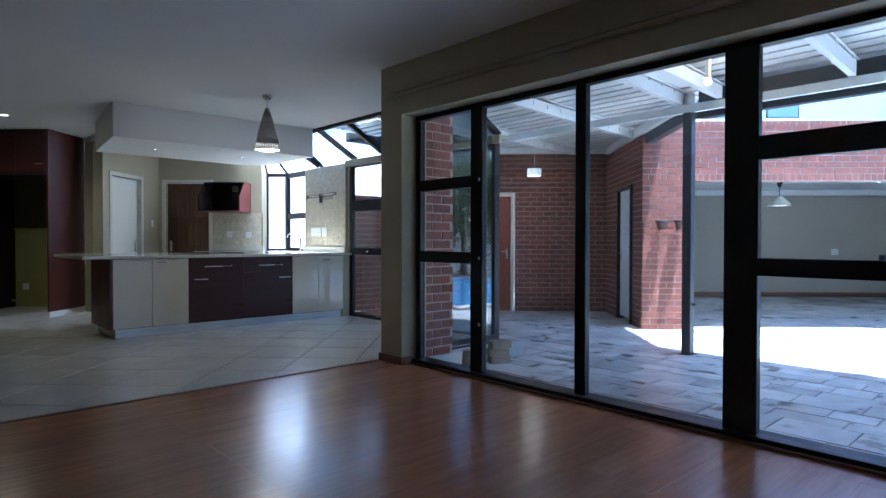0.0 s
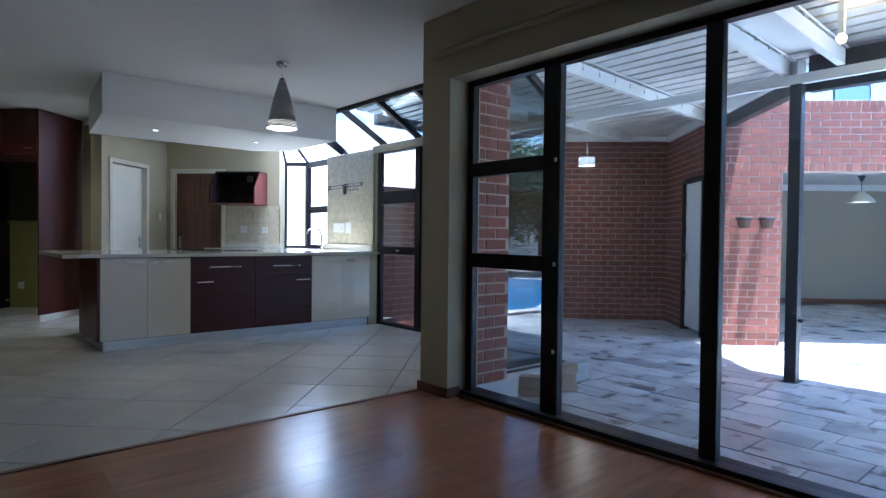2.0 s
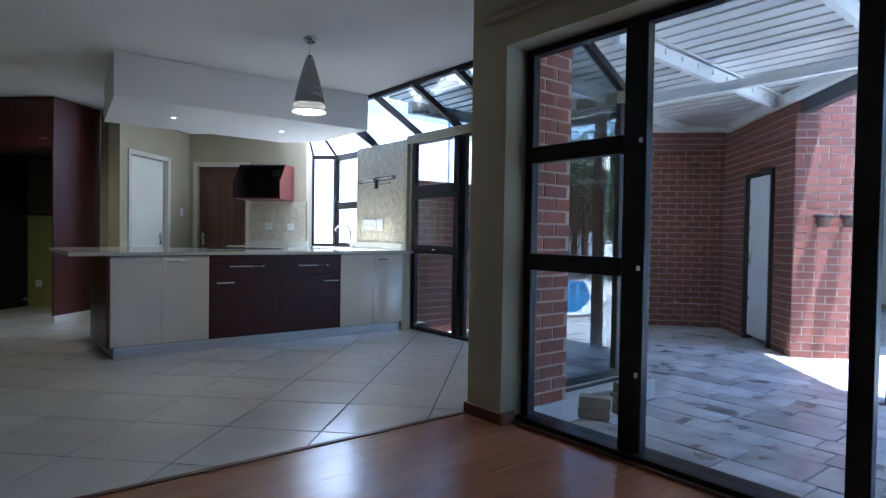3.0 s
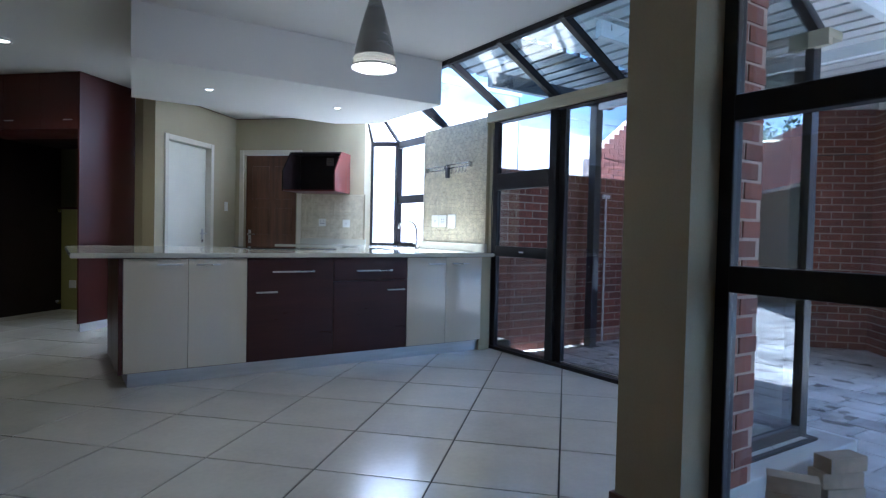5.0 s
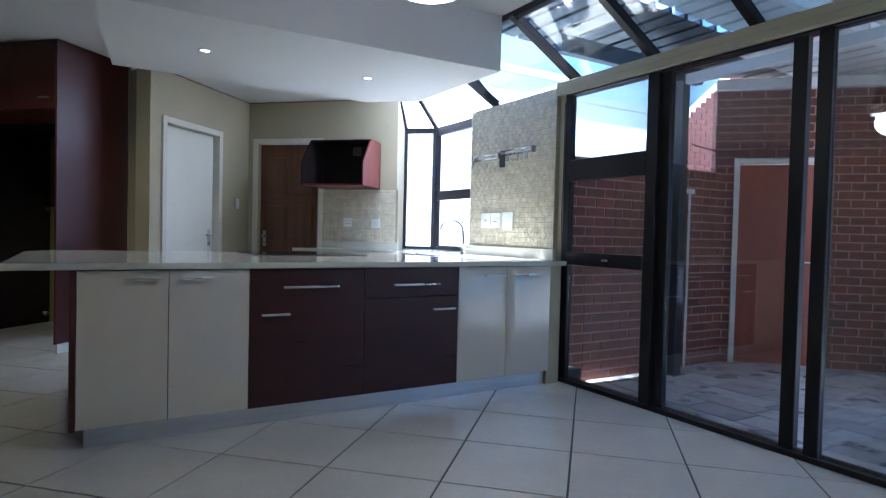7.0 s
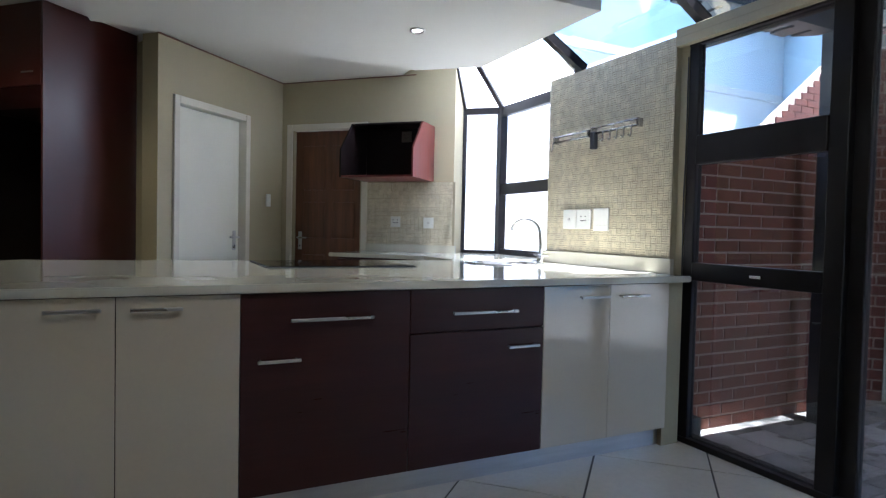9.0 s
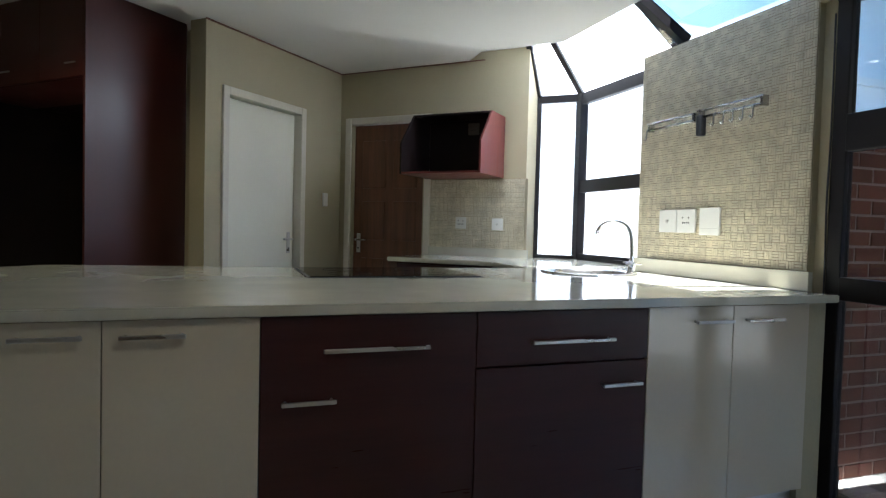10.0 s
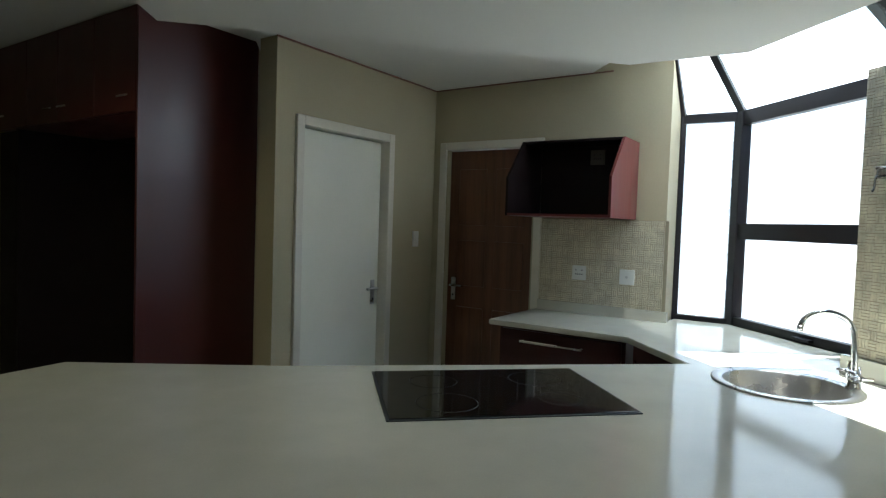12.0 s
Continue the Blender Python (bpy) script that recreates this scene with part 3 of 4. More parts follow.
lathe(bm, [(0.045, -0.1475), (0.04, -0.1465), (0.0005, -0.148)], 20)
part("drain", bm, CHROME, sink)
# opening in the slab for the bowl
cut = bmesh.new()
rr = lathe(cut, [(0.228, -0.1), (0.228, 0.1)], 48, Matrix.Translation((SX, SY, 0.90)))
cut.faces.new(rr[0][::-1])
cut.faces.new(rr[1])
cutter_mesh = bpy.data.meshes.new("cutter")
bmesh.ops.recalc_face_normals(cut, faces=cut.faces[:])
cut.to_mesh(cutter_mesh)
cut.free()
cutter = new("cutter", cutter_mesh)
mod = slab.modifiers.new("hole", "BOOLEAN")
mod.object, mod.solver = cutter, "EXACT"
bpy.context.view_layer.update()
done = bpy.data.meshes.new_from_object(slab.evaluated_get(bpy.context.evaluated_depsgraph_get()))
slab.modifiers.clear()
slab.data = done
bpy.data.objects.remove(cutter)


def tube(name, pts, r, material, parent):
    cu = bpy.data.curves.new(name, "CURVE")
    cu.dimensions, cu.bevel_depth, cu.bevel_resolution = "3D", r, 4
    sp = cu.splines.new("NURBS")
    sp.points.add(len(pts) - 1)
    for p, q in zip(sp.points, pts):
        p.co = (*q, 1)
    sp.use_endpoint_u, sp.order_u = True, 3
    cu.materials.append(material)
    ob = new(name, cu)
    ob.parent = parent
    bpy.context.view_layer.update()
    me = bpy.data.meshes.new_from_object(ob.evaluated_get(bpy.context.evaluated_depsgraph_get()))
    bpy.data.objects.remove(ob)
    ob = new(name, me)
    for f in me.polygons:
        f.use_smooth = True
    ob.parent = parent
    return ob


tube("wire", [(5.03, 7.972, 2.1), (5.035, 7.97, 1.6), (5.02, 7.968, 1.3), (5.035, 7.97, 1.0), (5.03, 7.97, 0.5), (5.035, 7.97, 0.1)], 0.004, DARKMETAL, cord)
tap = thing("kitchen_tap", pose(4.785, 8.95, 0.916), "chrome swan neck mixer tap with cross handles", "tap")
bm = bmesh.new()
lathe(bm, [(0.030, 0.0), (0.030, 0.008), (0.022, 0.014), (0.020, 0.06), (0.024, 0.066), (0.014, 0.075), (0.0005, 0.076)], 24)
part("base", bm, CHROME, tap)
tube("spout", [(0, 0, 0.06), (0, 0, 0.18), (-0.02, 0.01, 0.27), (-0.10, 0.05, 0.305), (-0.17, 0.08, 0.27), (-0.178, 0.084, 0.235)], 0.0115, CHROME, tap)
bm = bmesh.new()
rod(bm, (-0.178, 0.084, 0.238), (-0.180, 0.085, 0.215), 0.012)
part("aerator", bm, STEEL, tap)
for sx, sy in ((-0.5, -0.86), (0.5, 0.86)):
    bm = bmesh.new()
    c = Vector((sx, sy, 0.35)).normalized()
    rod(bm, (0, 0, 0.035), c * 0.07 + Vector((0, 0, 0.035)), 0.015)
    e = c * 0.075 + Vector((0, 0, 0.035))
    u = c.cross(Vector((0, 0, 1))).normalized()
    w = u.cross(c)
    rod(bm, e - u * 0.042, e + u * 0.042, 0.006)
    rod(bm, e - w * 0.042, e + w * 0.042, 0.006)
    part("cross_handle", bm, CHROME, tap)

hob = thing("hob", pose(3.36, 9.035, 0.9155), "black glass electric hob flush on the worktop", "hob")
boxes("trim_frame", DARKMETAL, hob, (-0.415, 0.415, -0.295, 0.295, 0, 0.004), bevel=0.0015)
boxes("glass_plate", HOBGLASS, hob, (-0.405, 0.405, -0.285, 0.285, 0.002, 0.0075), bevel=0.002)
RING = mat("hob_ring_print", (0.014, 0.014, 0.014), 0.2)
for x, y, r in ((-0.2, 0.12, 0.09), (0.2, 0.13, 0.105), (-0.2, -0.14, 0.105), (0.2, -0.13, 0.075)):
    bm = bmesh.new()
    lathe(bm, [(r, 0.0076), (r, 0.0079), (r - 0.004, 0.0079), (r - 0.004, 0.0076)], 40, Matrix.Translation((x, y, 0)))
    part("cooking_zone", bm, RING, hob)


# ---- island cupboards ----
def bar_handle(parent, x0, x1, z, y, r=0.006):
    h = boxes("handle", STEEL, parent, (x0, x1, y - 0.034, y - 0.022, z - 0.006, z + 0.006), bevel=0.002)
    for x in (x0 + 0.012, x1 - 0.012):
        bm = bmesh.new()
        rod(bm, (x, y - 0.03, z), (x, y, z), 0.005, 8)
        part("standoff", bm, STEEL, h)


FY = 7.90


def unit(name, x0, x1, front, fronts, label, depth=0.82):
    """A base unit: carcass and fronts (x0, x1, z0, z1, handle x0, x1, z)."""
    u = thing(name, pose(x0, FY, 0), label, "cabinet", "island cupboards")
    w = x1 - x0
    boxes("carcass", MAHOGDARK, u, (0.001, w - 0.001, 0.021, depth, 0.10, 0.880))
    for a, b, z0, z1, h0, h1, hz in fronts:
        d = boxes("door" if z1 - z0 > 0.3 else "drawer_front", front, u, (a + 0.0015, b - 0.0015, 0.0, 0.019, z0 + 0.0015, z1 - 0.0015), bevel=0.0015)
        bar_handle(d, h0, h1, hz, 0.0)
    return u


W = 0.405
unit("base_cabinet", 1.90, 2.71, GLOSSWHITE, [(0, W, 0.105, 0.878, 0.20, 0.365, 0.836), (W, 2 * W, 0.105, 0.878, W + 0.045, W + 0.21, 0.834)], "cream gloss two door base cupboard with bar handles")
unit("base_cabinet", 2.71, 3.39, MAHOGDARK, [(0, 0.68, 0.105, 0.878, 0.06, 0.22, 0.622)], "dark brown base unit with two bar handles")
boxes("handle", STEEL, bpy.data.objects["base_cabinet.001"], (0.18, 0.51, -0.034, -0.022, 0.768, 0.780), bevel=0.002)
unit("base_cabinet", 3.39, 4.07, MAHOGDARK, [(0, 0.68, 0.692, 0.878, 0.193, 0.52, 0.772), (0, 0.68, 0.105, 0.688, 0.477, 0.641, 0.608)], "dark brown base unit with drawer and door")
W = 0.40
unit("base_cabinet", 4.07, 4.87, GLOSSWHITE, [(0, W, 0.105, 0.878, 0.20, 0.375, 0.82), (W, 2 * W, 0.105, 0.878, W + 0.05, W + 0.235, 0.82)], "cream gloss two door base cupboard beside the glazing", 0.88)
pl = thing("island_plinth", pose(1.935, 7.955, 0), "brushed aluminium plinth strip under the island", "plinth")
boxes("front_strip", KICK, pl, (0, 3.02, 0, 0.015, 0.0, 0.104), bevel=0.001)
boxes("end_strip", KICK, pl, (0, 0.015, 0.017, 0.76, 0.0, 0.104), bevel=0.001)
bm = bmesh.new()
box(bm, 1.872, 1.898, 7.90, 8.74, 0.10, 0.880, bevel=0.002)
tagged(finish("end_panel", bm, MAHOG), "mahogany end panel closing the island", "panel")
bm = bmesh.new()
box(bm, 4.872, 4.992, 7.925, 9.0, 0.0, 0.880)
tagged(finish("filler_panel", bm, PLASTER), "plastered filler beside the island", "panel")
# unit under the angled worktop
u = thing("corner_cabinet", on_wall(3.84, 10.62, -45), "dark brown base unit under the angled worktop", "cabinet")
boxes("carcass", MAHOGDARK, u, (0.0, 0.80, 0.03, 0.62, 0.0, 0.880))
f = boxes("drawer_front", MAHOGDARK, u, (0.02, 0.78, 0.008, 0.028, 0.62, 0.864), bevel=0.002)
bar_handle(f, 0.16, 0.56, 0.80, 0.008)
boxes("sink_cabinet", MAHOGDARK, None, (4.42, 4.94, 9.34, 9.98, 0.0, 0.880))
tagged(bpy.data.objects["sink_cabinet"], "dark brown unit beside the sink", "cabinet")

# open wall cupboard
u = thing("wall_cupboard", on_wall(4.268, 11.132, -45, 1.575), "open mahogany wall cupboard with a slanted front", "cabinet")
L, H, D = 0.70, 0.505, 0.52
for x in (0.0, L - 0.016):
    bm = bmesh.new()
    pr = [(0.0, 0.0), (-D, 0.0), (-D, 0.245), (-0.30, H), (0.0, H)]
    lo = [bm.verts.new((x, y - 0.004, z)) for y, z in pr]
    hi = [bm.verts.new((x + 0.016, y - 0.004, z)) for y, z in pr]
    bm.faces.new(lo)
    bm.faces.new(hi[::-1])
    for i in range(5):
        k = (i + 1) % 5
        bm.faces.new((lo[i], hi[i], hi[k], lo[k]))
    bmesh.ops.recalc_face_normals(bm, faces=bm.faces[:])
    part("side_panel", bm, REDSIDE if x else SHADEBLACK, u)
# back, top and left side carry the cupboard's inner shade as colour
boxes("back_panel", SHADEBLACK, u, (0.016, L - 0.016, -0.02, -0.004, 0.016, H - 0.016))
boxes("top_panel", SHADEBLACK, u, (0.016, L - 0.016, -0.304, -0.004, H - 0.016, H))
boxes("bottom_panel", REDSIDE, u, (0.016, L - 0.016, -D - 0.004, -0.004, 0.0, 0.016))
pl = plate("socket", on_wall(4.268 + 0.43 / R2 - 0.022 / R2, 11.132 - 0.43 / R2 - 0.022 / R2, -45, 1.99), 0.10, 0.10, "three pin socket inside the wall cupboard, beige plate coloured dim for its shade", "three_pin")
# plate recoloured darker to stand in for the shade in the cupboard
for o in pl.children:
    if o.name.startswith("plate"):
        o.data.materials[0] = mat("shade_dimmed_plastic", (0.13, 0.11, 0.085), 0.5)

# utensil rails
for y0, y1, z, hooks in ((9.07, 8.69, 1.757, ()), (8.67, 8.25, 1.768, (8.64, 8.545, 8.48, 8.42, 8.36, 8.30))):
    u = thing("utensil_rail", pose(4.955, y0, z), "chrome double utensil rail on the mosaic wall", "rail", "utensil rails")
    for dz in (0, 0.035):
        bm = bmesh.new()
        rod(bm, (0, 0, dz), (0, y1 - y0, dz), 0.007, 8)
        part("bar", bm, DARKCHROME, u)
    for y in (-0.01, y1 - y0 + 0.01):
        boxes("bracket", DARKCHROME, u, (-0.006, 0.036, y - 0.006, y + 0.006, -0.008, 0.043), bevel=0.002)
    for i, y in enumerate(hooks):
        yy = y - y0
        if i == 0:
            boxes("clip", DARKMETAL, u, (-0.022, 0.02, yy - 0.018, yy + 0.018, -0.10, 0.01), bevel=0.008)
        else:
            tube("hook", [(0, yy, 0.006), (-0.012, yy, 0.0), (-0.01, yy, -0.05), (-0.02, yy, -0.065), (-0.032, yy, -0.05)], 0.0048, DARKCHROME, u)
    if not hooks:
        tube("hook", [(0, -0.005, 0.006), (-0.01, -0.005, 0.0), (-0.01, -0.005, -0.05), (-0.02, -0.005, -0.06)], 0.0048, DARKCHROME, u)

# ---- tall fridge housing ----
FR = on_wall(1.74, 10.51, 135)
u = thing("fridge_housing", FR, "tall mahogany fridge housing with top cupboards and open niche", "cabinet")
boxes("side_panel", MAHOG, u, (0.0, 0.02, -0.79, 0.0, 0.085, 2.635), bevel=0.001)
boxes("plinth", WHITE, u, (0.002, 0.016, -0.77, -0.02, 0.0, 0.085), label="pale plinth strip")
boxes("top_carcass", MAHOG, u, (0.02, 1.85, -0.6, -0.02, 2.06, 2.635))
for i in range(4):
    x = 0.022 + i * 0.45
    d = boxes("door", MAHOG, u, (x, x + 0.446, -0.018, 0.002, 2.065, 2.632), bevel=0.002)
    h0 = x + (0.30 if i % 2 == 1 else 0.04)
    boxes("handle", STEEL, d, (h0, h0 + 0.11, 0.022, 0.030, 2.145, 2.155), bevel=0.002)
# alcove wall above the ledge is coloured darker than the part below
OLIVE = mat("darker_alcove_plaster", (0.085, 0.080, 0.035), 0.7, vary=0.05, scale=1.5, bump=0.1)
boxes("back_panel", LIMEWALL, u, (0.45, 1.55, -1.42, -1.38, 0.0, 1.30), label="yellow green wall at the back of the alcove")
boxes("back_panel", OLIVE, u, (0.45, 1.55, -1.42, -1.37, 1.30, 2.06), label="alcove wall above the ledge in a darker olive")
boxes("ledge", MAHOGDARK, u, (0.45, 1.55, -1.368, -1.345, 1.29, 1.315))
# alcove side, door and top: darkness of the recess given as near-black colour
boxes("alcove_side", SHADEBLACK, u, (1.55, 1.58, -1.42, -0.02, 0.0, 2.06))
boxes("tall_door", SHADEBLACK, u, (1.582, 1.85, -0.04, -0.02, 0.10, 2.05), bevel=0.002)
boxes("alcove_top", SHADEBLACK, u, (0.02, 1.58, -1.42, -0.602, 2.062, 2.09))
for z in (0.10, 1.27):
    boxes("hinge", STEEL, u, (1.515, 1.549, -1.34, -1.29, z - 0.022, z + 0.022), bevel=0.003)
plate("socket", FR @ pose(1.37, -1.378, 0.33, 0, 0, 180), 0.10, 0.10, "white socket low in the fridge niche", "blank")

# ---- lamps ----
ENAMEL = glow("lamp_diffuser", (1.0, 0.93, 0.78), 0.9)
LINER = glow("lamp_liner", (1.0, 0.88, 0.62), 0.30)
pend = thing("pendant_lamp", pose(3.09, 6.65, 0), "brushed steel cone pendant with a pierced lower band", "lamp")
bm = bmesh.new()
lathe(bm, [(0.0005, CZ - 0.001), (0.055, CZ - 0.001), (0.055, CZ - 0.02), (0.035, CZ - 0.045), (0.012, CZ - 0.055), (0.0005, CZ - 0.056)], 32)
part("canopy", bm, STEEL, pend)
bm = bmesh.new()
rod(bm, (0, 0, 2.50), (0, 0, CZ - 0.05), 0.004)
part("cord", bm, STEEL, pend)
bm = bmesh.new()
prof = [(0.012, 2.505), (0.022, 2.50), (0.038, 2.45), (0.060, 2.38), (0.085, 2.29), (0.106, 2.20), (0.122, 2.125)]
lathe(bm, prof, 48)
part("shade", bm, SHADESTEEL, pend)
bm = bmesh.new()
SEG = 44
rows = [2.125]
for step in (0.009, 0.0055, 0.008, 0.0055, 0.008, 0.0055, 0.008, 0.0055, 0.009, 0.006):
    rows.append(rows[-1] - step)
grid = []
for z in rows:
    r = 0.122 + (2.125 - z) * 0.17
    grid.append([bm.verts.new((r * math.cos(math.pi * (i + 0.25 * (i % 2)) / SEG), r * math.sin(math.pi * (i + 0.25 * (i % 2)) / SEG), z)) for i in range(2 * SEG)])
for j in range(len(rows) - 1):
    for i in range(2 * SEG):
        if j in (1, 3, 5, 7) and i % 2:
            continue
        k = (i + 1) % (2 * SEG)
        bm.faces.new((grid[j][i], grid[j][k], grid[j + 1][k], grid[j + 1][i]))
part("pierced_band", bm, SHADESTEEL, pend)
bm = bmesh.new()
lathe(bm, [(0.0005, 2.066), (0.09, 2.064), (0.128, 2.062)], 40)
part("diffuser", bm, ENAMEL, pend)
bm = bmesh.new()
lathe(bm, [(0.118, 2.125), (0.126, 2.066)], 40)
part("inner_liner", bm, LINER, pend)
lamp("pendant_bulb", "POINT", (3.09, 6.65, 2.0), 1.5, (1.0, 0.86, 0.66), 0.1)

for x, y in ((2.60, 8.73), (3.75, 8.73)):
    d = thing("downlight", pose(x, y, 2.25), "small recessed steel downlight in the bulkhead", "lamp", "downlights")
    bm = bmesh.new()
    lathe(bm, [(0.045, 0.0), (0.045, -0.006), (0.036, -0.008), (0.030, -0.004), (0.028, -0.001)], 28)
    part("trim_ring", bm, STEEL, d)
    bm = bmesh.new()
    lathe(bm, [(0.0005, -0.002), (0.028, -0.002)], 20)
    part("bulb", bm, glow("downlight_bulb", (1.0, 0.95, 0.85), 2.0), d)
    l = lamp("downlight_beam", "SPOT", (x, y, 2.235), 1.0, (1.0, 0.9, 0.75), 0.03, 100)


d = thing("downlight", pose(1.15, 9.75, CZ), "round flush lamp in the passage ceiling", "lamp", "downlights")
bm = bmesh.new()
lathe(bm, [(0.075, 0.0), (0.075, -0.012), (0.06, -0.018), (0.055, -0.012)], 28)
part("trim_ring", bm, STEEL, d)
bm = bmesh.new()
lathe(bm, [(0.0005, -0.010), (0.055, -0.010)], 20)
part("bulb", bm, glow("passage_bulb", (1.0, 0.9, 0.68), 2.0), d)
lamp("passage_light", "SPOT", (1.15, 9.75, CZ - 0.03), 4.5, (1.0, 0.86, 0.55), 0.05, 150)


# ---- brickwork ----
BRICKS = {}


def brick_mesh(w, h, d=0.02):
    key = (round(w, 3), round(h, 3), d)
    if key not in BRICKS:
        bm = bmesh.new()
        box(bm, 0, w, -d, 0, 0, h, bevel=0.0)
        front = [v for v in bm.verts if v.co.y < -d / 2]
        for v in front:
            v.co.x += 0.0025 if v.co.x < w / 2 else -0.0025
            v.co.z += 0.0025 if v.co.z < h / 2 else -0.0025
        me = bpy.data.meshes.new("brick")
        bm.to_mesh(me)
        bm.free()
        me.materials.append(BRICK)
        BRICKS[key] = me
    return BRICKS[key]


def brick_wall(name, a, b, thick, z0, z1, holes=(), label="", soldiers=(), limit=300, back=MORTAR):
    """A brick wall: a mortar body and bricks in half bond on the face from a to b."""
    w = wall(name, a, b, thick, z0, z1, back, holes, label, "wall")
    bpy.context.view_layer.update()
    length = (Vector(b) - Vector(a)).length
    rnd = random.Random(name)
    course, bl, joint = 0.086, 0.232, 0.010
    rects = []

    def clip(s0, s1, lo, hi):
        s0, s1 = max(s0, 0.0), min(s1, length)
        for h in holes:
            if lo < h[3] - 0.02 and hi > h[2] + 0.02:
                if s0 >= h[0] - 1e-6 and s1 <= h[1] + 1e-6:
                    return
                if s0 < h[0] < s1:
                    s1 = h[0]
                elif s0 < h[1] < s1:
                    s0 = h[1]
        if s1 - s0 > 0.03:
            rects.append((s0, s1, lo, hi))

    bands = sorted(soldiers)
    z, j = z0, 0
    while z < z1 - 0.03:
        sol = [q for q in bands if q[0] - 0.045 < z < q[1]]
        if sol:
            lo, hi = sol[0]
            n = int(length / 0.086)
            for i in range(n + 1):
                clip(i * 0.086, i * 0.086 + 0.076, lo, hi - joint)
            z = hi
        else:
            s = -(bl / 2 if j % 2 else 0)
            while s < length:
                clip(s, s + bl - joint, z, min(z + course - joint, z1))
                s += bl
            z += course
            j += 1
    spare = bmesh.new()
    for i, (s0, s1, lo, hi) in enumerate(rects):
        me = brick_mesh(round((s1 - s0) / 0.005) * 0.005, hi - lo)
        m = pose(s0, rnd.uniform(0.0125, 0.0155), lo, 0, rnd.uniform(-0.3, 0.3), 0)
        if i < limit:
            ob = new("brick", me)
            ob.parent = w
            ob.matrix_basis = m
        else:
            k = len(spare.verts)
            spare.from_mesh(me)
            spare.verts.ensure_lookup_table()
            for v in spare.verts[k:]:
                v.co = m @ v.co
    if len(rects) > limit:
        ob = part("brickwork", spare, BRICK, w)
        tagged(ob, kind="stuff")
    else:
        spare.free()
    return w


PZ = -0.18
brick_wall("wall_brick_return", (3.70, 4.925), (4.19, 4.925), 0.092, -0.015, 2.9, label="red brick pier beside the glazing")
brick_wall("wall_brick_door", (7.62, 8.48), (9.62, 6.48), 0.22, PZ, 2.70, [(0.195, 1.115, PZ, 1.97)], "shaded red brick wall with a timber door")
brick_wall("wall_brick_end", (7.775, 8.635), (7.619, 8.479), 0.012, 1.5, 2.70, label="narrow end of the shaded brick wall")
brick_wall("wall_brick_side", (5.14, 8.42), (7.68, 8.42), 0.22, PZ, 1.80, (), "red brick garden wall with a soldier coping", [(1.71, 1.80)])
brick_wall("wall_brick_inner", (9.56, 6.54), (8.012, 4.992), 0.20, PZ, 2.70, [(0.866, 1.686, PZ, 1.97)], "dark shaded red brick wall with a white door")
brick_wall("wall_brick_garage", (8.011, 4.989), (13.2, -0.20), 0.24, PZ, 2.80, [(0.727, 6.6, PZ, 1.95)], "sunlit red brick pier and lintel over the garage opening", [(1.95, 2.05), (2.71, 2.80)], limit=300)

# doors on the patio
m = on_wall(7.745, 8.355, -45, PZ)
door_frame("trim_door_patio", m @ pose(0.06, 0, 0), 0.80, 2.08, WARMWHITE, "pale painted door frame in the brick wall", 0.12, 0.055)
d = thing("door", m @ pose(0.06, 0.04, 0), "closed orange brown timber door on the patio", "door")
boxes("leaf", REDDOOR, d, (0.004, 0.796, 0, 0.04, 0.005, 2.07), bevel=0.003)
lever(d, 0.73, 1.05, 0.0)
m = on_wall(9.42 - 0.71 / R2, 6.43 - 0.71 / R2, 225, PZ)
door_frame("trim_door_store", m @ pose(0.05, 0, 0), 0.72, 2.08, BLACK, "dark metal door frame", 0.10, 0.05)
d = thing("door", m @ pose(0.05, 0.03, 0), "closed white painted metal door beside the garage", "door")
boxes("leaf", WHITE, d, (0.004, 0.716, 0, 0.04, 0.06, 2.07), bevel=0.003)
for z in (0.5, 1.0, 1.4, 1.75):
    boxes("hinge", DARKMETAL, d, (0.02, 0.05, -0.008, 0, z, z + 0.05))
lever(d, 0.08, 1.05, 0.0, -1)

# flower pots fixed to the pier
POT = mat("dark_clay_pot", (0.085, 0.045, 0.032), 0.8, vary=0.2, scale=8, bump=0.4)
for s in (0.21, 0.47):
    c = Vector((8.03 + s / R2, 4.97 - s / R2, 1.25)) + Vector((-0.09, -0.09, 0))
    pot = thing("wall_pot", Matrix.Translation(c), "small dark clay pot hung on the brick pier", "pot", "wall pots")
    bm = bmesh.new()
    lathe(bm, [(0.0005, 0.0), (0.055, 0.0), (0.078, 0.11), (0.088, 0.11), (0.090, 0.14), (0.078, 0.14), (0.070, 0.11), (0.05, 0.02), (0.0005, 0.02)], 24)
    part("bowl", bm, POT, pot)
    bm = bmesh.new()
    rings = lathe(bm, [(0.093, 0.10), (0.097, 0.112), (0.093, 0.124)], 24)
    part("ring", bm, DARKMETAL, pot)
    boxes("bracket", DARKMETAL, pot, (0.055, 0.10, 0.055, 0.10, 0.095, 0.125))

# ---- patio roof ----
post = thing("roof_post", pose(6.67, 3.70, PZ), "charcoal steel post bolted to the paving", "post")
boxes("shaft", DARKMETAL, post, (-0.05, 0.05, -0.05, 0.05, 0.008, 2.70), bevel=0.005)
boxes("base_plate", DARKMETAL, post, (-0.10, 0.10, -0.07, 0.07, 0, 0.010), bevel=0.002)
for x in (-0.08, 0.08):
    bm = bmesh.new()
    rod(bm, (x, 0.045, 0.01), (x, 0.045, 0.03), 0.008, 8)
    part("bolt", bm, STEEL, post)
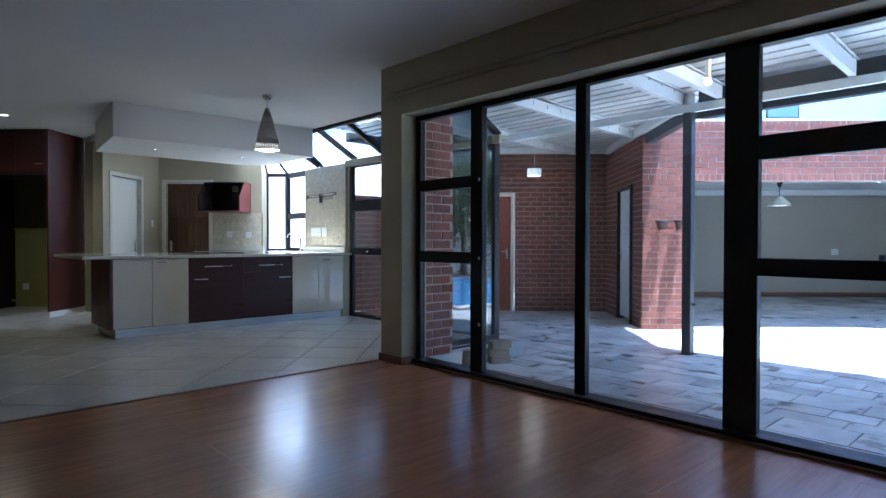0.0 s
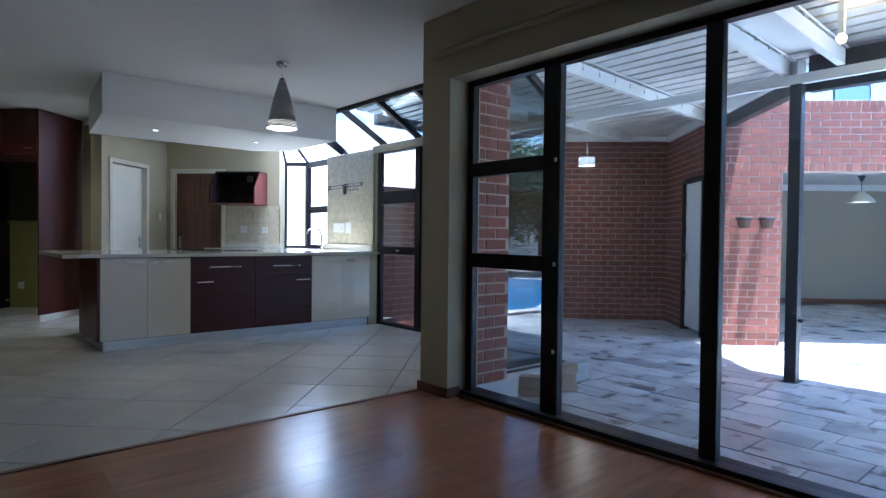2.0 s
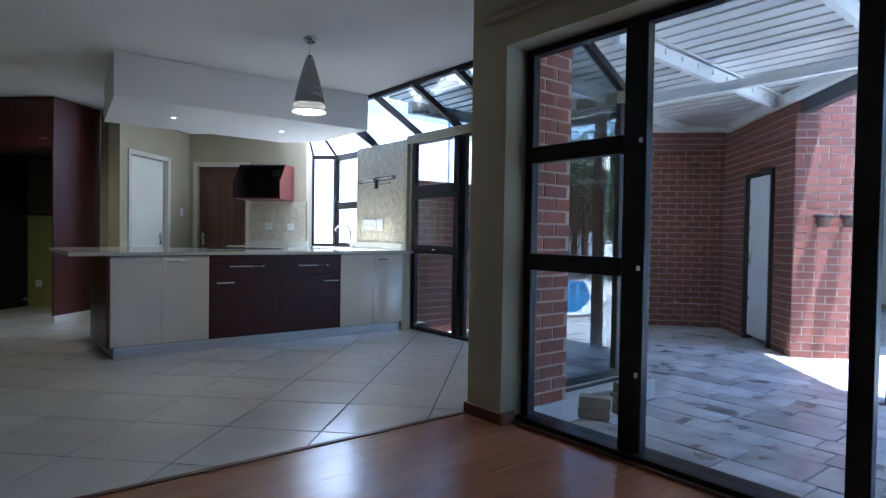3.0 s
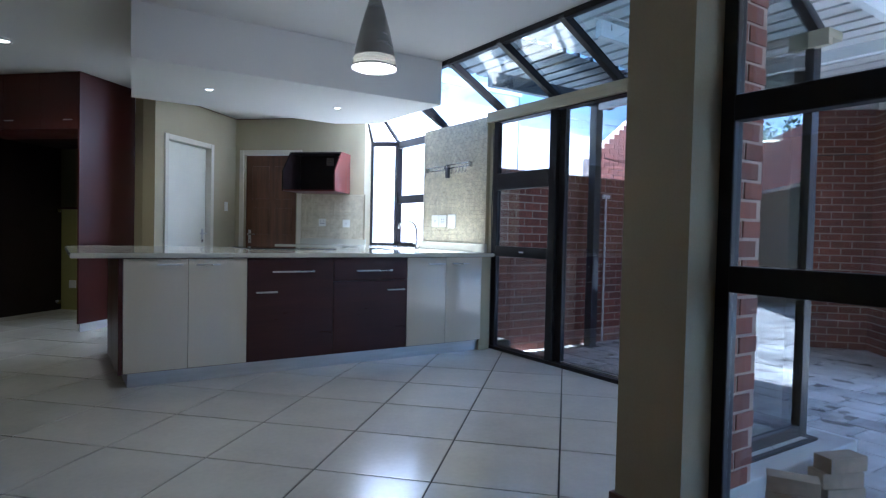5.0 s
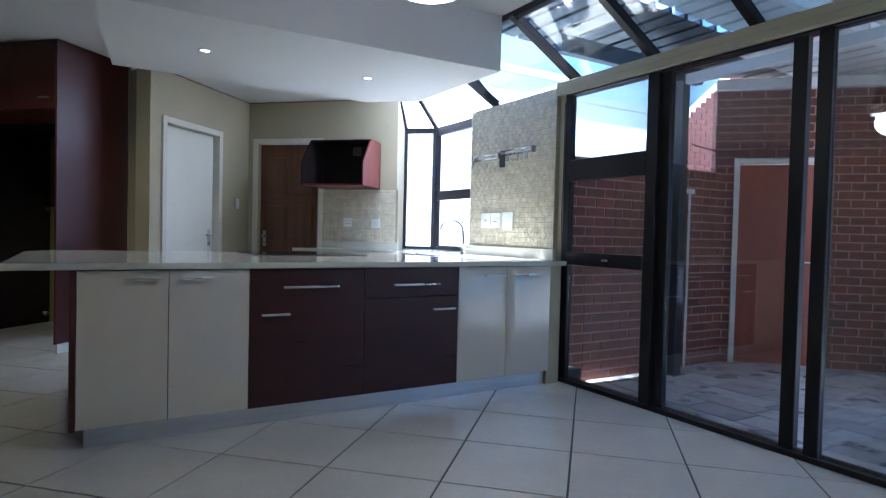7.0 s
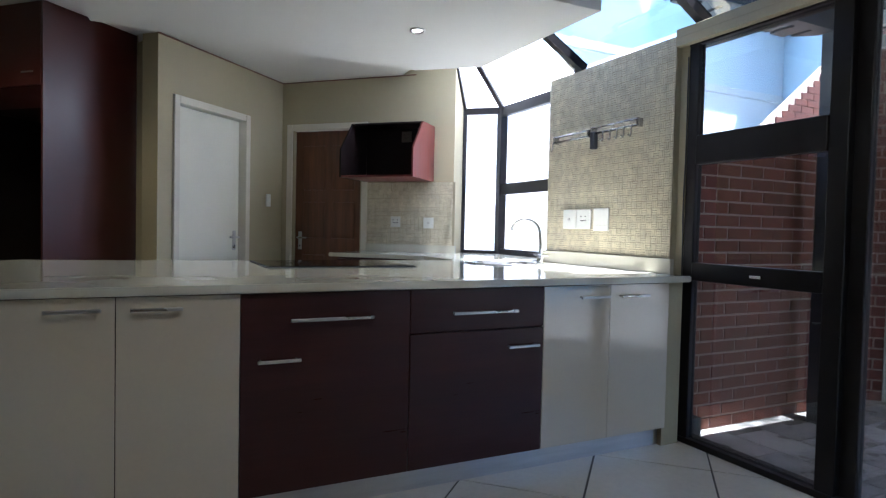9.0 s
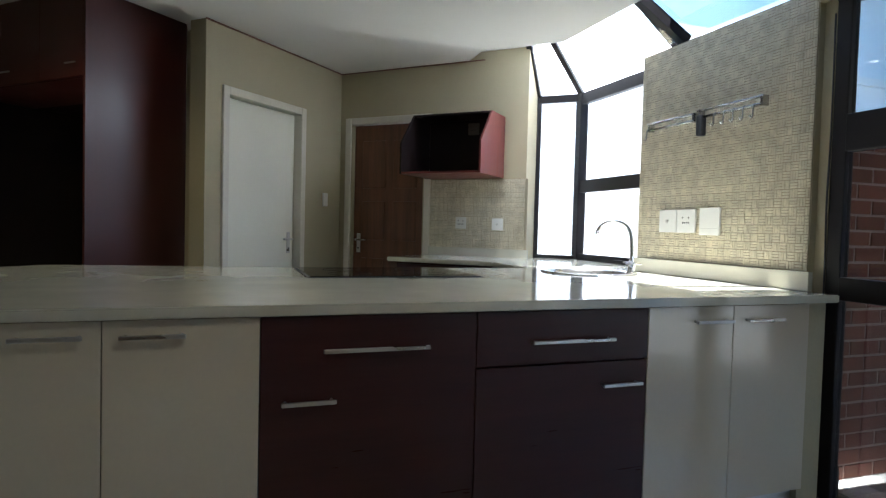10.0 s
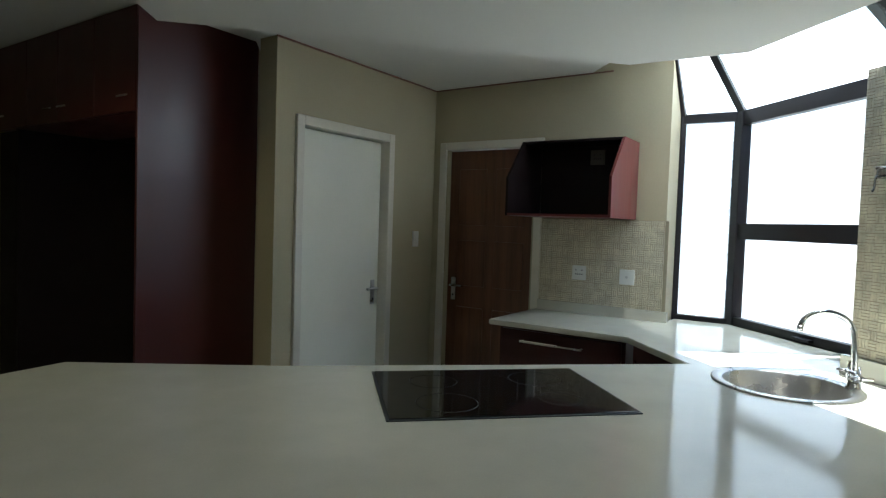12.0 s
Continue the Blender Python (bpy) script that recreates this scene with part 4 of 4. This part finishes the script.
boxes("tap_stub", DARKMETAL, post, (-0.015, 0.015, -0.085, -0.05, 0.55, 0.58))
post = thing("roof_post", pose(6.70, 8.22, PZ), "charcoal steel post beside the garden wall", "post")
boxes("shaft", DARKMETAL, post, (-0.05, 0.05, -0.05, 0.05, 0.008, 2.75), bevel=0.005)
boxes("base_plate", DARKMETAL, post, (-0.08, 0.08, -0.08, 0.08, 0, 0.010), bevel=0.002)

pr = thing("patio_roof", pose(0, 0, 0), "white corrugated sheet roof on white steel beams", "roof")


def white_beam(name, a, b, w, h, material=None):
    bm = bmesh.new()
    beam(bm, a, b, w, h)
    return part(name, bm, material or WHITE, pr)


white_beam("main_beam", (6.68, -6.0, 2.568), (6.68, 8.15, 2.568), 0.06, 0.088)
for y, x1 in ((-3.0, 6.6), (-1.2, 6.6), (0.5, 6.6), (2.15, 6.62), (3.35, 6.62), (3.80, 6.9), (5.30, 8.40), (6.85, 9.0)):
    r = white_beam("rafter", (3.8 if y < 5 else 5.2, y, 2.78), (x1, y, 2.678), 0.06, 0.13)
    for off in (-0.05, 0.05):
        bm = bmesh.new()
        rod(bm, (3.8 if y < 5 else 5.2, y + off, 2.875), (x1, y + off, 2.75), 0.009, 6)
        x = 3.9 if y < 5 else 5.3
        while x < x1:
            z = 2.78 - (x - 3.8) * 0.04
            rod(bm, (x, y + off, z + 0.05), (x, y + off, z + 0.10), 0.008, 6)
            x += 0.28
        part("truss_rod", bm, WHITE, r)
white_beam("edge_beam", (6.64, 3.66, 2.67), (9.42, 6.43, 2.67), 0.07, 0.12)
white_beam("edge_beam", (9.50, 6.50, 2.70), (7.55, 8.45, 2.70), 0.07, 0.10)
white_beam("gutter", (6.80, 3.70, 2.55), (9.40, 6.20, 2.55), 0.10, 0.14, DARKMETAL)
white_beam("gutter", (6.86, 3.66, 2.637), (6.86, -6.0, 2.637), 0.10, 0.325, DARKMETAL)
for y in (2.2, 0.6, -1.0):
    white_beam("bracket", (6.70, y, 2.72), (6.70, y - 0.001 - 0.05, 2.72), 0.04, 0.22)
white_beam("tie_beam", (5.16, 8.22, 2.64), (6.95, 8.22, 2.64), 0.08, 0.14, DARKMETAL)
# sheets with ribs along y, sloping gently outwards
bm = bmesh.new()
PITCH = 0.19
profile = [(0.0, 0.0), (0.13, 0.0), (0.139, 0.045), (0.168, 0.045), (0.177, 0.0)]


def sheet_z(x):
    return 2.97 - (x - 3.6) * 0.045


def reach(x):
    """Where the sheet starts and ends along y at x."""
    if x < 4.4:
        return -6.5, 5.0
    if x < 6.82:
        return (-6.5, 7.64)
    return (x - 3.45, min(7.64 if x < 7.1 else 7.95, 16.12 - x))


x = 3.55
cols = []
while x < 9.60:
    for dx, dz in profile:
        xx = x + dx
        lo, hi = reach(xx)
        if hi > lo:
            cols.append((bm.verts.new((xx, lo, sheet_z(xx) + dz)), bm.verts.new((xx, hi, sheet_z(xx) + dz))))
    x += PITCH
for a, b in zip(cols, cols[1:]):
    bm.faces.new((a[0], b[0], b[1], a[1]))
part("corrugated_sheet", bm, SHEET, pr)
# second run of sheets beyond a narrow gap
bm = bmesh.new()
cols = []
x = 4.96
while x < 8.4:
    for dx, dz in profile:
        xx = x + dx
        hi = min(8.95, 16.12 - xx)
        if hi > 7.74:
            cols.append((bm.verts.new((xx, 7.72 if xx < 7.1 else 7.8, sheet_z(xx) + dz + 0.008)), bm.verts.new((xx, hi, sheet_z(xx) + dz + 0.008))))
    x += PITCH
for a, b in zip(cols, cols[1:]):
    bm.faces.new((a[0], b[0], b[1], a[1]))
# charcoal instead of white sheet: the underside's shade is put into the colour
part("corrugated_sheet", bm, DARKMETAL, pr, "far roof sheets coloured dark for their shaded underside")
bm = bmesh.new()
box(bm, 3.8, 6.55, 3.40, 3.75, 2.79, 2.80)
part("flat_panel", bm, WHITE, pr, "plain white ceiling panel between rafters")

hang = thing("patio_pendant", pose(7.95, 6.9, 0), "small white drum lamp hanging under the patio roof", "lamp")
bm = bmesh.new()
lathe(bm, [(0.11, 2.16), (0.115, 2.16), (0.115, 2.28), (0.11, 2.28)], 28)
part("shade", bm, glow("lit_drum_shade", (0.95, 0.92, 0.84), 0.08), hang)
bm = bmesh.new()
lathe(bm, [(0.0005, 2.172), (0.108, 2.172)], 28)
part("diffuser", bm, ENAMEL, hang)
bm = bmesh.new()
rod(bm, (0, 0, 2.28), (0.02, 0, 2.74), 0.004, 6)
part("cord", bm, WHITE, hang)
lamp("patio_pendant_bulb", "POINT", (7.95, 6.9, 2.10), 0.6, (1.0, 0.85, 0.6), 0.08)
bulk = thing("patio_bulb", pose(5.80, 3.12, 2.60), "glowing warm bulb under the roof sheet", "lamp")
bm = bmesh.new()
bmesh.ops.create_uvsphere(bm, u_segments=16, v_segments=10, radius=0.034)
part("bulb", bm, glow("warm_bulb", (1.0, 0.72, 0.32), 4.0), bulk)
boxes("holder", WHITE, bulk, (-0.02, 0.02, -0.02, 0.02, 0.03, 0.27), bevel=0.006)
lamp("patio_bulb_light", "POINT", (5.80, 3.02, 2.77), 0.5, (1.0, 0.66, 0.25), 0.05)

pipe = thing("wall_pipe", pose(7.08, 8.38, 0), "thin white pipe standing against the garden wall", "pipe")
bm = bmesh.new()
rod(bm, (0, 0, PZ), (0, 0, 1.55), 0.012)
part("tube", bm, WHITE, pipe)
boxes("cap", WHITE, pipe, (-0.06, 0.06, -0.015, 0.015, 1.55, 1.60), bevel=0.006)
cable = thing("cable", pose(0, 0, 0), "thin dark cable along the brick walls", "cable")
tube("wire", [(6.85, 8.2, 2.0), (7.3, 8.3, 1.98), (7.55, 8.22, 1.99), (8.2, 7.58, 2.08), (9.3, 6.48, 2.1)], 0.006, DARKMETAL, cable)

# loose blocks by the step
BLOCK = mat("stock_brick_block", (0.30, 0.24, 0.17), 0.9, vary=0.15, scale=10, bump=0.5)
for i, (x, y, z, a) in enumerate(((4.72, 4.78, 0, -22), (4.71, 4.79, 0.0755, -26), (4.73, 4.78, 0.151, -19), (4.43, 4.86, 0, -62), (4.44, 4.86, 0.0755, -60))):
    bm = bmesh.new()
    box(bm, -0.11, 0.11, -0.052, 0.052, 0, 0.075, bevel=0.004)
    ob = tagged(finish("loose_brick", bm, BLOCK), "loose sandy brick stacked beside the step", "brick", "loose bricks")
    ob.matrix_world = pose(x, y, PZ + 0.012 + z, 0, 0, a)
# ---- garage ----
wall("wall_garage_back", (11.9, 8.6), (19.5, 1.0), 0.2, PZ, 2.6, GARAGEWALL, (), "plain plastered garage back wall")
wall("wall_garage_side", (8.55, 4.80), (12.2, 8.45), 0.2, PZ, 2.6, GARAGEWALL)
wall("wall_garage_end", (13.2, -0.2), (17.5, 3.4), -0.2, PZ, 2.6, GARAGEWALL)
bm = bmesh.new()
prism(bm, [(8.6, 4.75), (13.35, -0.05), (19.2, 2.0), (12.2, 8.6)], 2.25, 2.45)
structure("ceiling_garage", bm, CEIL, "white garage ceiling", "ceiling")
bm = bmesh.new()
beam(bm, (12.0, 8.36, 2.19), (19.3, 1.06, 2.19), 0.10, 0.12)
structure("trim_garage_cornice", bm, WHITE, "white cornice in the garage", "trim")
bm = bmesh.new()
beam(bm, (12.0, 8.42, PZ + 0.06), (19.3, 1.12, PZ + 0.06), 0.03, 0.10)
structure("baseboard_garage", bm, SKIRT, "dark skirting in the garage", "skirting")
g = thing("garage_pendant", pose(13.0, 4.80, 0), "pale enamel dome pendant in the garage", "lamp")
bm = bmesh.new()
lathe(bm, [(0.04, 1.98), (0.05, 1.96), (0.13, 1.90), (0.21, 1.80), (0.215, 1.785), (0.205, 1.785), (0.12, 1.885), (0.03, 1.95)], 32)
part("shade", bm, WARMWHITE, g)
bm = bmesh.new()
lathe(bm, [(0.0005, 2.25), (0.06, 2.25), (0.02, 2.16), (0.006, 2.15), (0.006, 1.97)], 20)
part("canopy", bm, DARKMETAL, g)
bm = bmesh.new()
lathe(bm, [(0.0005, 1.80), (0.19, 1.80)], 24)
part("diffuser", bm, ENAMEL, g)
for s in (1.9,):
    d = thing("downlight", pose(14.2, 3.4, 2.25), "small recessed downlight in the garage", "lamp", "downlights")
    bm = bmesh.new()
    lathe(bm, [(0.05, 0.0), (0.05, -0.006), (0.0005, -0.004)], 20)
    part("bulb", bm, glow("garage_bulb", (1.0, 0.95, 0.85), 8.0), d)
plate("socket", on_wall(15.9, 4.57, -45, 0.85), 0.16, 0.14, "white socket plate on the garage wall", "blank")
boxes("wall_shelf", DARKMETAL, None, (0, 0.5, -0.15, 0, 0.62, 0.78))
sh = tagged(bpy.data.objects["wall_shelf"], "dark low shelf box on the garage wall", "shelf")
sh.matrix_world = on_wall(16.6, 3.87, -45)

# ---- neighbouring houses ----
NEIGHBOUR = mat("neighbour_white_render", (0.88, 0.88, 0.87), 0.85, vary=0.03, scale=0.6, bump=0.1)
BLUEWALL = mat("pale_blue_render", (0.46, 0.63, 0.74), 0.85, vary=0.03, scale=0.6)
PALEBLUE = mat("pale_blue_white_render", (0.66, 0.76, 0.83), 0.85, vary=0.03, scale=0.6)
HOUSEPANE = mat("pale_house_glass", (0.16, 0.24, 0.29), 0.08, vary=0.04, scale=1)
ROOFTILE = mat("slate_blue_roof", (0.10, 0.13, 0.17), 0.7, vary=0.1, scale=1.5, bump=0.3)


def house(name, m, w, d, h, material, label, windows, roof_h=1.6, upper=None):
    u = thing(name, m, label, "house")
    boxes("wall", material, u, (0, w, 0, d, 0, h))
    bm = bmesh.new()
    o = 0.5
    v = [bm.verts.new(p) for p in ((-o, -o, h), (w + o, -o, h), (w + o, d + o, h), (-o, d + o, h), (o + d / 3, d / 2, h + roof_h), (w - o - d / 3, d / 2, h + roof_h))]
    for f in ((0, 1, 5, 4), (1, 2, 5), (2, 3, 4, 5), (3, 0, 4), (3, 2, 1, 0)):
        bm.faces.new([v[i] for i in f])
    part("roof", bm, ROOFTILE, u)
    boxes("fascia", WHITE, u, (-o, w + o, -o - 0.04, -o, h - 0.18, h + 0.02))
    if upper:
        boxes("upper_wall", upper, u, (-0.02, w + 0.02, -0.025, d * 0.5, 4.3, h - 0.2))
        boxes("string_course", WHITE, u, (-0.04, w + 0.04, -0.07, 0.02, 4.2, 4.34), bevel=0.01)
    for x, z, ww, hh in windows:
        wd = boxes("window", BLACK, u, (x, x + ww, -0.03, 0.01, z, z + hh), bevel=0.004)
        boxes("pane", HOUSEPANE, wd, (x + 0.035, x + ww - 0.035, -0.036, -0.03, z + 0.035, z + hh - 0.035))
        boxes("sill", WHITE, wd, (x - 0.06, x + ww + 0.06, -0.09, -0.03, z - 0.07, z))
    return u


house("house", pose(0.5, 12.9, -0.3), 9.0, 6, 6.6, NEIGHBOUR, "tall white rendered neighbouring house with a blue upper storey", [], upper=PALEBLUE)
house("house", pose(10.3, 13.8, -0.3), 9, 7, 6.4, NEIGHBOUR, "white rendered neighbouring house with a dark roof", [(3.8, 3.1, 0.6, 0.55), (6.2, 3.1, 0.6, 0.55)], upper=PALEBLUE)
house("house", pose(12.0, 11.6, -0.3, 0, 0, -45), 16, 7, 6.4, BLUEWALL, "pale blue rendered house behind the garage", [(7.25, 4.62, 0.85, 0.52), (5.4, 4.62, 0.95, 0.55)])
gable = thing("gable_wall", pose(8.95, 10.3, PZ), "pinkish brick gable beyond the garden wall", "wall")
bm = bmesh.new()
outline = [(0.0, 0.0), (4.0, 0.0), (4.0, 5.60), (0.0, 2.56)]
lo, hi = [bm.verts.new((x, 0, z)) for x, z in outline], [bm.verts.new((x, 0.25, z)) for x, z in outline]
bm.faces.new(lo)
bm.faces.new(hi[::-1])
for i in range(4):
    k = (i + 1) % 4
    bm.faces.new((lo[k], lo[i], hi[i], hi[k]))
part("mortar_body", bm, MORTAR, gable)
bm = bmesh.new()
for j in range(66):
    x = -0.116 * (j % 2)
    while x < 4.0:
        z = j * 0.086
        if z + 0.08 < 2.70 + max(x, 0) * 0.76 and x > -0.05:
            box(bm, x, x + 0.222, -0.01, 0.01, z, z + 0.076)
        x += 0.232
ob = part("brickwork", bm, BRICK, gable)
tagged(ob, kind="stuff")

# ---- pool and garden, met in the glass ----
WATER = mat("pool_water", (0.03, 0.20, 0.42), 0.05, vary=0.1, scale=2, bump=0.3)
POOL = [(7.7, 1.7), (8.9, 1.8), (11.0, 0.5), (14.8, -2.7), (13.9, -4.8), (9.2, -2.2)]
bm = bmesh.new()
prism(bm, POOL, PZ - 0.05, PZ + 0.018)
structure("water", bm, WATER, "blue swimming pool water", "pool")
bm = bmesh.new()
for a, b in zip(POOL, POOL[1:] + POOL[:1]):
    beam(bm, (*a, PZ + 0.025), (*b, PZ + 0.025), 0.30, 0.05)
structure("pavement_coping", bm, CONCRETE, "pale stone coping round the pool", "paving")
BARK = mat("bark", (0.10, 0.075, 0.055), 0.95, vary=0.2, scale=8, bump=0.6)
LEAF = mat("leaf_green", (0.055, 0.10, 0.03), 0.55, vary=0.25, scale=5, grain=20)


def tree(x, y, h, r, seed):
    rnd = random.Random(seed)
    t = thing("tree", pose(x, y, PZ), "leafy green garden tree beyond the pool", "tree", "garden trees")
    bm = bmesh.new()
    lathe(bm, [(0.14, 0), (0.10, h * 0.3), (0.07, h * 0.55), (0.02, h * 0.8)], 10)
    tips = []
    for i in range(9):
        a, z = rnd.uniform(0, 6.28), h * rnd.uniform(0.3, 0.6)
        e = Vector((math.cos(a) * r * rnd.uniform(0.4, 0.8), math.sin(a) * r * rnd.uniform(0.4, 0.8), z + h * rnd.uniform(0.1, 0.3)))
        rod(bm, (0, 0, z), e, 0.03, 6)
        tips.append(e)
    part("trunk", bm, BARK, t)
    verts, faces = [], []
    for i in range(8000):
        c = rnd.choice(tips) + Vector((rnd.gauss(0, r * 0.32), rnd.gauss(0, r * 0.32), rnd.gauss(0, h * 0.13)))
        u = Vector((rnd.gauss(0, 1), rnd.gauss(0, 1), rnd.gauss(0, 0.6))).normalized()
        w = u.cross(Vector((rnd.gauss(0, 1), rnd.gauss(0, 1), rnd.gauss(0, 1)))).normalized()
        s, k = rnd.uniform(0.06, 0.13), len(verts)
        verts.extend([c - u * s, c + w * s * 0.4, c + u * s, c - w * s * 0.4])
        faces.append((k, k + 1, k + 2, k + 3))
    me = bpy.data.meshes.new("crown")
    me.from_pydata([tuple(v) for v in verts], [], faces)
    me.materials.append(LEAF)
    ob = new("crown", me)
    ob.parent = t


tree(14.5, -7.2, 4.2, 1.6, 1)
tree(11.5, -7.5, 3.6, 1.4, 2)
tree(16.8, -4.5, 4.6, 1.8, 3)
tree(8.2, -7.0, 3.8, 1.5, 4)
tree(13.0, -6.6, 5.0, 2.0, 5)
tree(15.8, -6.2, 5.2, 2.0, 6)
tree(17.6, -2.6, 4.6, 1.8, 7)
tree(18.6, -6.4, 4.8, 1.9, 8)
tree(20.4, -5.2, 5.0, 2.0, 9)
tree(20.8, -7.6, 5.4, 2.1, 10)
tree(22.8, -6.6, 5.0, 2.0, 11)
wall("wall_garden", (4.0, -9.5), (24.0, -9.5), -0.2, -0.3, 1.9, NEIGHBOUR)

# ---- floor pieces ----
def piece_mesh(name, w, d, h, material, bevel):
    bm = bmesh.new()
    box(bm, -w / 2, w / 2, -d / 2, d / 2, -h, 0)
    for v in bm.verts:
        if v.co.z > -h / 2:
            v.co.x *= 1 - 2 * bevel / w
            v.co.y *= 1 - 2 * bevel / d
    me = bpy.data.meshes.new(name)
    bm.to_mesh(me)
    bm.free()
    me.materials.append(material)
    return me


# square tiles on the diagonal
T = 0.551
inside = [(-3.48, 5.07), (5.02, 5.07), (5.02, 8.1), (3.6, 11.75), (3.4, 12.55), (-3.48, 12.55)]


def within(x, y):
    n = False
    for (ax, ay), (bx, by) in zip(inside, inside[1:] + inside[:1]):
        if (ay > y) != (by > y) and x < (bx - ax) * (y - ay) / (by - ay) + ax:
            n = not n
    return n


full = piece_mesh("tile", T - 0.008, T - 0.008, 0.008, TILE, 0.0012)
u0, v0 = 3.512 / R2, 10.084 / R2
for i in range(-20, 26):
    for j in range(-26, 20):
        p, q = u0 + (i + 0.5) * T, v0 + (j + 0.5) * T
        x, y = (q - p) / R2, (q + p) / R2
        h = (T - 0.008) / R2
        ends = [(x + h, y), (x - h, y), (x, y + h), (x, y - h)]
        n = sum(within(*e) for e in ends)
        if n == 4:
            ob = new("tile", full)
            ob.parent = kitchen_floor
            ob.matrix_basis = pose(x, y, 0, 0, 0, 45)
        elif n:
            bm = bmesh.new()
            prism(bm, [(x + h, y), (x, y + h), (x - h, y), (x, y - h)], -0.008, 0)
            for co, no in (((0, 5.07, 0), (0, -1, 0)), ((5.02, 0, 0), (1, 0, 0)), ((-3.48, 0, 0), (-1, 0, 0)), ((0, 12.58, 0), (0, 1, 0))):
                bmesh.ops.bisect_plane(bm, geom=bm.verts[:] + bm.edges[:] + bm.faces[:], plane_co=co, plane_no=no, clear_outer=True)
            if bm.verts:
                part("tile", bm, TILE, kitchen_floor)
            else:
                bm.free()

# laminate boards along x
rnd = random.Random(8)
boards = bpy.data.objects["floor"]
lengths = [piece_mesh("board", w, 0.1935, 0.012, WOOD, 0.00003) for w in (1.2, 0.8, 0.4)]
y = 5.035
k = 0
while y > -3.9:
    x = -3.45 - rnd.choice((0, 0.4, 0.8)) * 0.1
    while x < 3.62:
        w = 1.2
        if x + w > 3.62:
            w = 0.8 if x + 0.8 <= 3.62 + 0.4 else 0.4
        ob = new("board", lengths[{1.2: 0, 0.8: 1, 0.4: 2}[w]])
        ob.parent = boards
        ob.matrix_basis = pose(x + w / 2 + 0.0, y - 0.097, 0)
        x += w + 0.0006
    y -= 0.194

# slate pavers in rows along y
rnd = random.Random(5)
sizes = {}
x, n = 3.77, 0
spare = bmesh.new()
while x < 13.5:
    d = rnd.choice((0.24, 0.30, 0.33, 0.38))
    y = 8.38 + rnd.uniform(-0.25, 0)
    while y > -3.2:
        w = rnd.choice((0.30, 0.40, 0.48, 0.60))
        cx, cy = x + d / 2, y - w / 2
        if not (cx < 5.35 and 4.93 < cy + w / 2 and cy - w / 2 < 5.3 and cy > 4.6) and not (cx < 5.3 and cy > 4.9) and not (cx - cy > 9.0 and cy < 1.0):
            key = (d, w)
            if key not in sizes:
                sizes[key] = piece_mesh("paver", d - 0.007, w - 0.006, 0.03, SLATE, 0.003)
            m = pose(cx, cy, PZ + 0.003 + rnd.uniform(0, 0.005), rnd.uniform(-0.25, 0.25), rnd.uniform(-0.25, 0.25), rnd.uniform(-0.5, 0.5))
            if n < 300 and cx < 9.3 and cy > 0.5:
                ob = new("paver", sizes[key])
                ob.parent = patio
                ob.matrix_basis = m
                n += 1
            else:
                c = len(spare.verts)
                spare.from_mesh(sizes[key])
                spare.verts.ensure_lookup_table()
                for v in spare.verts[c:]:
                    v.co = m @ v.co
        y -= w
    x += d
ob = part("paving", spare, SLATE, patio)
tagged(ob, kind="stuff")
